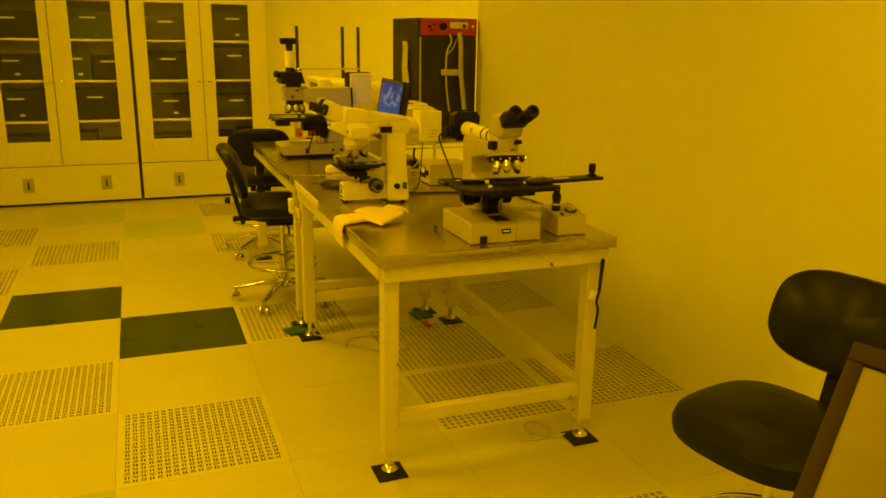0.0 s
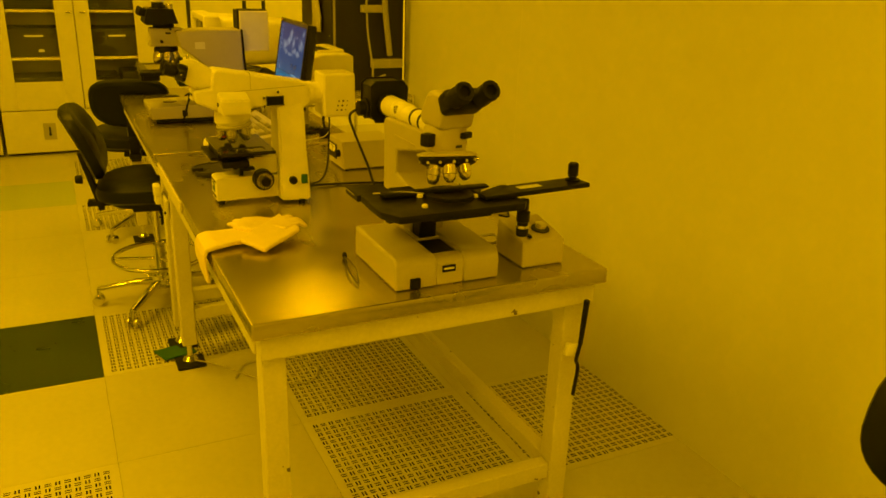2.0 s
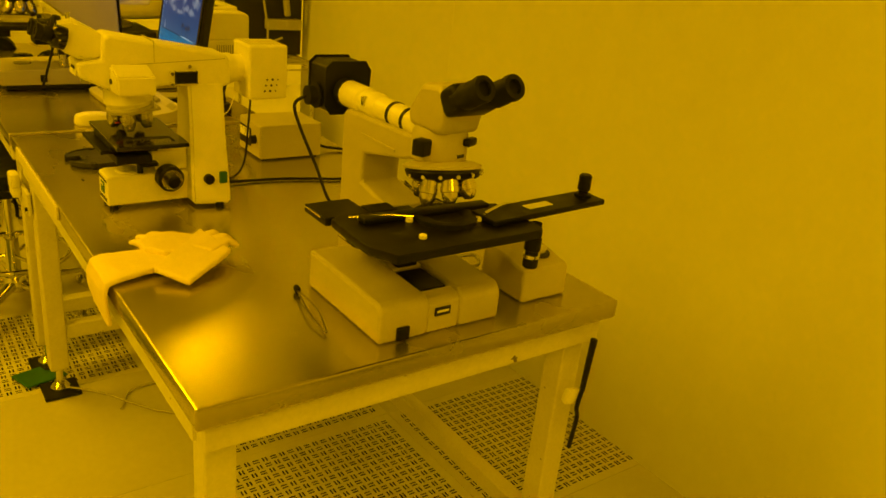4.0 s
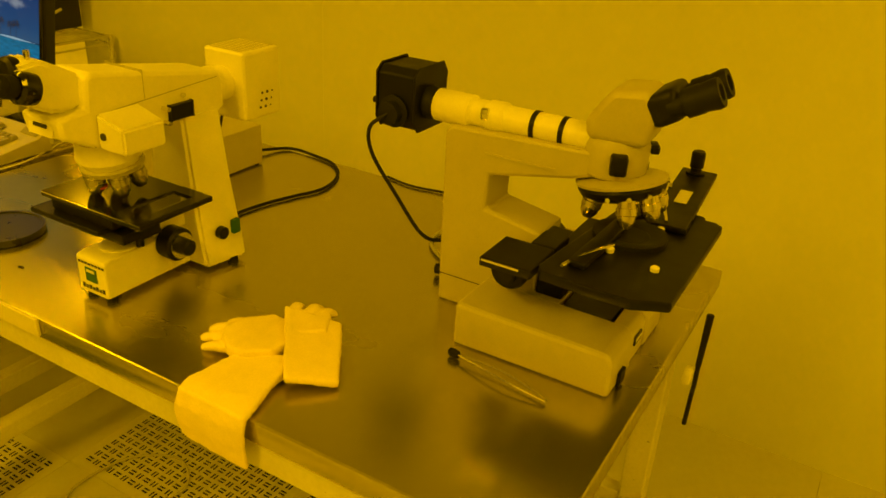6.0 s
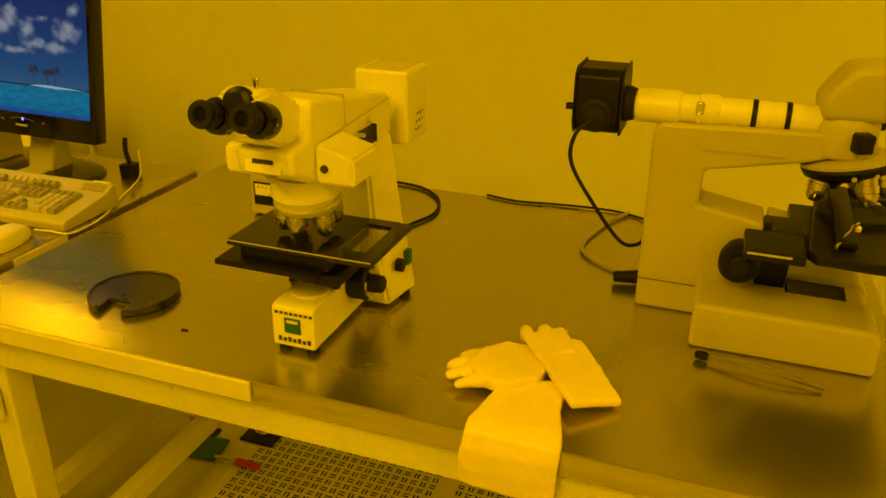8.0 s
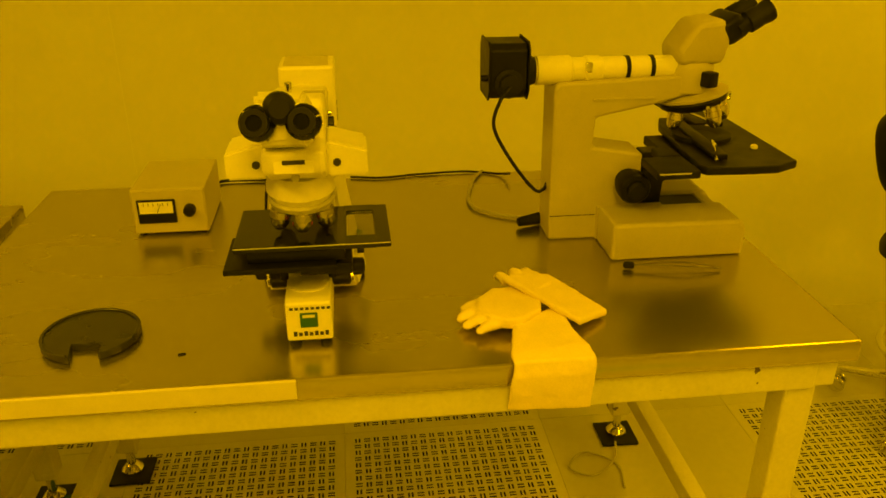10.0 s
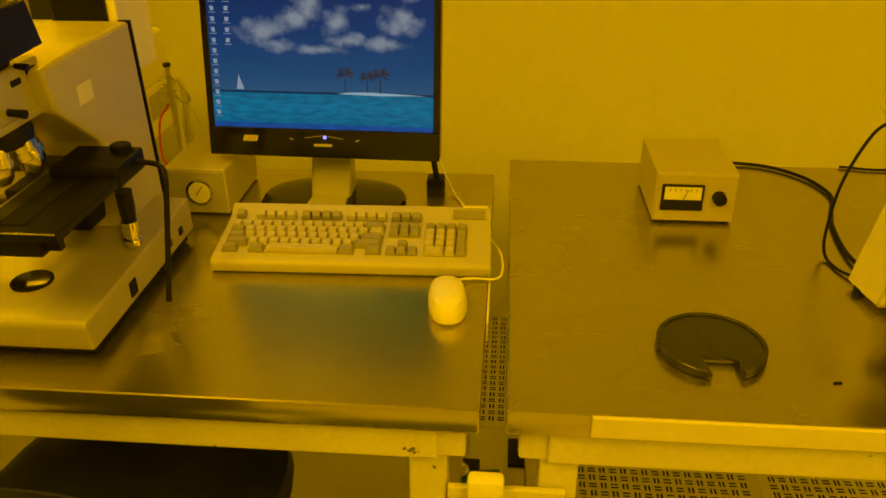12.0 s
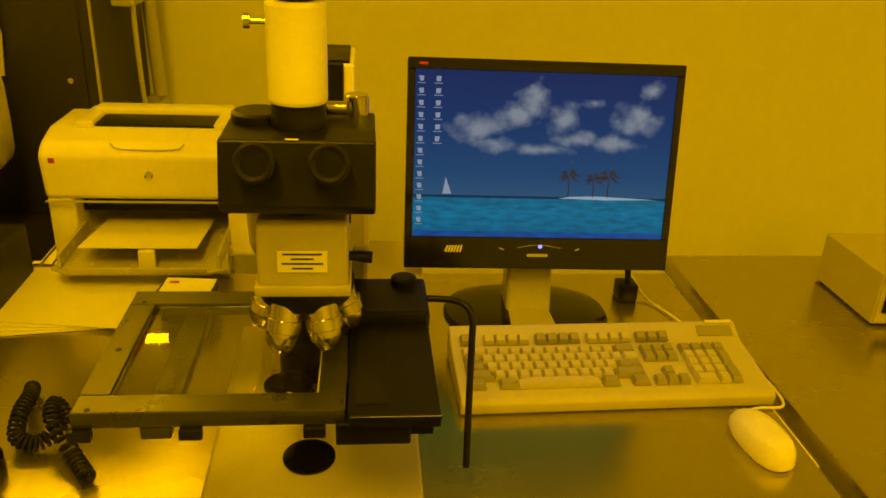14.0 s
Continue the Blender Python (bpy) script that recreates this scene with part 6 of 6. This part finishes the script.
def cabinet(x0, x1, panes, label, seed):
    rnd = random.Random(seed)
    cb = thing("storage_cabinet", ((x0 + x1) / 2, CABY + 0.22, 0), label, "cabinet", "glass-door cabinets")
    top, w = 2.08, x1 - x0
    part("carcass", merge(box(x0, x0 + 0.02, CABY + 0.022, CABY + 0.45, 0.02, top), box(x1 - 0.02, x1, CABY + 0.022, CABY + 0.45, 0.02, top), box(x0 + 0.02, x1 - 0.02, CABY + 0.43, CABY + 0.45, 0.02, top), box(x0 + 0.02, x1 - 0.02, CABY + 0.022, CABY + 0.43, top - 0.02, top), box(x0 + 0.02, x1 - 0.02, CABY + 0.022, CABY + 0.43, 0.34, 0.36)), M_CAB, cb, "cream painted carcass")
    part("plinth", box(x0, x1, CABY, CABY + 0.0215, 0.025, 0.352, 0.003), M_CAB, cb)
    for px in (x0 + 0.27 * w, x0 + 0.775 * w):
        pl = part("vent_plate", box(px - 0.045, px + 0.045, CABY - 0.004, CABY, 0.125, 0.255, 0.002, 1), M_GREY, cb, "grey metal latch plate")
        part("latch", merge(box(px - 0.006, px + 0.006, CABY - 0.010, CABY - 0.004, 0.16, 0.225, 0.002, 1), cyl((px, CABY - 0.010, 0.165), (px, CABY - 0.004, 0.165), 0.010, n=12)), M_BLACK, pl)
    mid = (x0 + x1) / 2
    for (d0, d1), (g0, g1), side in (((x0 + 0.004, mid - 0.003), panes[0], 1), ((mid + 0.003, x1 - 0.004), panes[1], -1)):
        z0, z1, a0, a1 = 0.360, top - 0.01, 0.575, 1.785
        door = part("door", merge(box(d0, g0, CABY, CABY + 0.021, z0, z1, 0.002, 1), box(g1, d1, CABY, CABY + 0.021, z0, z1, 0.002, 1), box(g0, g1, CABY, CABY + 0.021, z0, a0, 0.002, 1), box(g0, g1, CABY, CABY + 0.021, a1, z1, 0.002, 1)), M_CAB, cb, "cream door with tall window")
        gl = part("pane", box(g0, g1, CABY + 0.008, CABY + 0.012, a0, a1), M_GLASS, door, "clear glass pane")
        gl.visible_shadow = False
        hx2 = d1 - 0.045 if side > 0 else d0 + 0.045
        part("handle", merge(cyl((hx2, CABY, 1.095), (hx2, CABY - 0.022, 1.095), 0.008, n=12), obox((hx2 + 0.012, CABY - 0.024, 1.095), (0.040, 0.008, 0.014), (0, 0, 0), 0.003)), M_CHROME, door, "chrome turn handle")
        for k, z in enumerate((0.745, 1.10, 1.455)):
            part("shelf", box(d0 + 0.02, d1 - 0.02, CABY + 0.035, CABY + 0.42, z - 0.009, z + 0.009), M_CAB, cb)
        for z in (0.362, 0.756, 1.111, 1.466):
            n = rnd.choice((1, 1, 2))
            for j in range(n):
                bw = (d1 - d0 - 0.08) / n
                cx = d0 + 0.04 + bw * (j + 0.5)
                hh = rnd.uniform(0.20, 0.30)
                bn = thing("storage_bin", (cx, CABY + 0.2, z), "dark plastic storage bin with a painted reflection bar", "bin", "bins in the cabinets")
                part("bin", box(cx - bw / 2 + 0.01, cx + bw / 2 - 0.01, CABY + 0.05 + rnd.uniform(0, 0.03), CABY + 0.40, z, z + hh, 0.008), rnd.choice((M_DARK, M_DARK, M_GREEN, M_BLACK)), bn)
                # pale bar on the bin front imitates a reflection off a pull handle
                part("reflection_bar", box(cx - min(0.065, bw * 0.3), cx + min(0.065, bw * 0.3), CABY + 0.042, CABY + 0.0478, z + hh * 0.72, z + hh * 0.72 + 0.012), M_PAPER, bn, "pale bar drawn as a handle's reflection")
                if rnd.random() < 0.5:
                    part("small_label", box(cx + 0.02, cx + 0.06, CABY + 0.042, CABY + 0.0478, z + 0.04, z + 0.06), M_LABEL, bn)
    return cb


cabinet(-1.215, 0.060, ((-0.995, -0.655), (-0.412, -0.065)), "tall cream cabinet with two glazed doors and dark bins", 3)
cabinet(0.088, 1.275, ((0.212, 0.548), (0.790, 1.115)), "tall cream cabinet with glazed doors beside a chair", 8)

# far bench with stand posts
fb = thing("far_bench", (1.75, 7.35, 0), "narrow far bench with upright metal posts", "bench")
part("top", box(1.36, 2.35, 7.15, 7.60, 0.86, 0.90, 0.004), M_CAB, fb)
for x in (1.40, 2.31):
    for y in (7.19, 7.56):
        part("leg", box(x - 0.02, x + 0.02, y - 0.02, y + 0.02, 0, 0.8595, 0.003), M_FRAME, fb)
part("lower_shelf", box(1.381, 2.289, 7.17, 7.58, 0.60, 0.62, 0.003), M_CAB, fb)
for x in (1.40, 1.795, 1.935):
    part("post", cyl((x, 7.42, 0.90), (x, 7.42, 1.60), 0.014, n=12), M_DARK, fb, "dark upright post")
part("rail", box(1.40, 1.93, 7.38, 7.39, 1.240, 1.256, 0.002), M_BEIGE, fb, "pale shelf rail")

tb = thing("red_case", (1.47, 7.38, 0.62), "bright red plastic case on the far bench shelf", "case")
part("shell", box(1.37, 1.57, 7.28, 7.48, 0.621, 0.735, 0.012), M_RED, tb)
part("lid_line", box(1.3695, 1.5705, 7.2785, 7.4815, 0.695, 0.699), M_DARK, tb)
part("grip", tube([(1.43, 7.38, 0.735), (1.44, 7.38, 0.765), (1.50, 7.38, 0.765), (1.51, 7.38, 0.735)], 0.007), M_DARK, tb)

# ---- small things on the floor ----
sd = thing("screwdriver", (1.48, 4.36, 0.004), "screwdriver with red handle on the floor", "screwdriver")
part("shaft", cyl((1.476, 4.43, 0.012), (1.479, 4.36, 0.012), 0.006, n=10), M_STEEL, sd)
part("handle", cyl((1.479, 4.36, 0.013), (1.482, 4.285, 0.013), 0.012, 0.010, 12, 0.003), M_RED, sd, "red plastic handle")
single("circuit_pad", turned(box(-0.05, 0.05, -0.06, 0.06, 0, 0.008, 0.002, 1), pose(1.505, 4.49, 0.003, 0, 0, 8)), M_PADG, "green flat pad lying under the tables", "pad")
single("circuit_pad", turned(box(-0.07, 0.07, -0.05, 0.05, 0, 0.008, 0.002, 1), pose(0.80, 4.47, 0.003, 0, 4, 20)), M_PADG, "green flat pad beside the table leg", "pad")
single("floor_cable", tube([(0.86, 4.34, 0.02), (0.95, 4.28, 0.008), (1.08, 4.10, 0.008), (1.22, 4.02, 0.008), (1.30, 4.12, 0.008), (1.22, 4.24, 0.008), (1.05, 4.26, 0.008), (0.98, 4.16, 0.008)], 0.0035), M_HOSE, "thin pale cable looped on the floor", "cable")
single("floor_cable", tube([(1.58, 2.96, 0.02), (1.52, 2.98, 0.006), (1.46, 3.06, 0.006), (1.50, 3.12, 0.006), (1.56, 3.06, 0.006), (1.50, 2.98, 0.006), (1.40, 2.99, 0.006)], 0.003), M_HOSE, "thin pale cable coil by the table foot", "cable")

# ---- floor panels, last ----
G, X0, Y0 = 0.61, 0.52, 4.98
PERF = {(2, -1), (-2, -2), (-1, -3), (-3, 1), (-2, 2), (0, 2), (0, 4), (-3, 3), (0, -1), (1, -2), (1, -3), (2, -3), (1, -5), (-4, -4), (-3, -6), (-1, -8), (-5, 0), (3, 2), (2, 3)}
DARKS = {(-1, -1), (-2, 0), (-4, 1)}
PALES = {(-2, 4), (-1, 3), (-2, -4), (-4, -2)}


def solid_panel(mat):
    h = G / 2 - 0.0004
    return mesh_of("floor_panel", box(-h, h, -h, h, -0.03, 0, 0.0007, 1), mat)


def slotted_panel():
    """A square panel pierced by pairs of short slots, alternately along and across."""
    h, n, rim = G / 2 - 0.0005, 20, 0.024
    p = (2 * h - 2 * rim) / n
    verts, faces, index, inner = [], [], {}, []

    def v(x, y, z):
        k = (round(x, 5), round(y, 5), round(z, 5))
        if k not in index:
            index[k] = len(verts)
            verts.append(k)
        return index[k]

    def quad(x0, x1, y0, y1):
        faces.append((v(x0, y0, 0), v(x1, y0, 0), v(x1, y1, 0), v(x0, y1, 0)))
        inner.append(0)

    for a in ((-h, h, -h, -h + rim), (-h, h, h - rim, h), (-h, -h + rim, -h + rim, h - rim), (h - rim, h, -h + rim, h - rim)):
        quad(*a)
    for i in range(n):
        for j in range(n):
            cx, cy = -h + rim + (i + 0.5) * p, -h + rim + (j + 0.5) * p
            q, (s0, s1), ln = p / 2, (0.09 * p, 0.27 * p), 0.345 * p
            cut = [-q, -s1, -s0, s0, s1, q]
            for k in range(5):
                lo, hi = cut[k], cut[k + 1]
                spans = ((-q, -ln), (ln, q)) if k in (1, 3) else ((-q, q),)
                for c, d in spans:
                    quad(*((cx + lo, cx + hi, cy + c, cy + d) if (i + j) % 2 else (cx + c, cx + d, cy + lo, cy + hi)))
                if k in (1, 3):
                    r = (cx + lo, cx + hi, cy - ln, cy + ln) if (i + j) % 2 else (cx - ln, cx + ln, cy + lo, cy + hi)
                    ring = [(r[0], r[2]), (r[1], r[2]), (r[1], r[3]), (r[0], r[3])]
                    # slot walls take the void colour, so the shade in the holes is painted
                    for a, b in zip(ring, ring[1:] + ring[:1]):
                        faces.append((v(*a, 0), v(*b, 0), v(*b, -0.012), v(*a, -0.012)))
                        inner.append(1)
    for a, b in (((-h, -h), (h, -h)), ((h, -h), (h, h)), ((h, h), (-h, h)), ((-h, h), (-h, -h))):
        faces.append((v(*a, -0.03), v(*b, -0.03), v(*b, 0), v(*a, 0)))
        inner.append(0)
    me = bpy.data.meshes.new("perforated_panel")
    me.from_pydata(verts, [], faces)
    me.materials.append(M_PERF)
    me.materials.append(M_VOID_SHADE)
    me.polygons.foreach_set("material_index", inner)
    return me


SOLID, DARK, PALE, SLOT = solid_panel(M_FLOOR), solid_panel(M_GREEN), solid_panel(M_PALE), slotted_panel()
for i in range(-6, 7):
    for j in range(-12, 7):
        x, y = X0 + G * (i + 0.5), Y0 + G * (j + 0.5)
        if x > 2.4 and y < 5.4:
            continue
        if not (WEST - 0.35 < x < EAST + 0.35 and SOUTH - 0.35 < y < NORTH + 0.35):
            continue
        name, me = ("perforated_panel", SLOT) if (i, j) in PERF else ("floor_panel", DARK if (i, j) in DARKS else PALE if (i, j) in PALES else SOLID)
        ob = new(name, me)
        ob.parent = floor
        ob.location = Vector((x, y, 0)) - floor.location
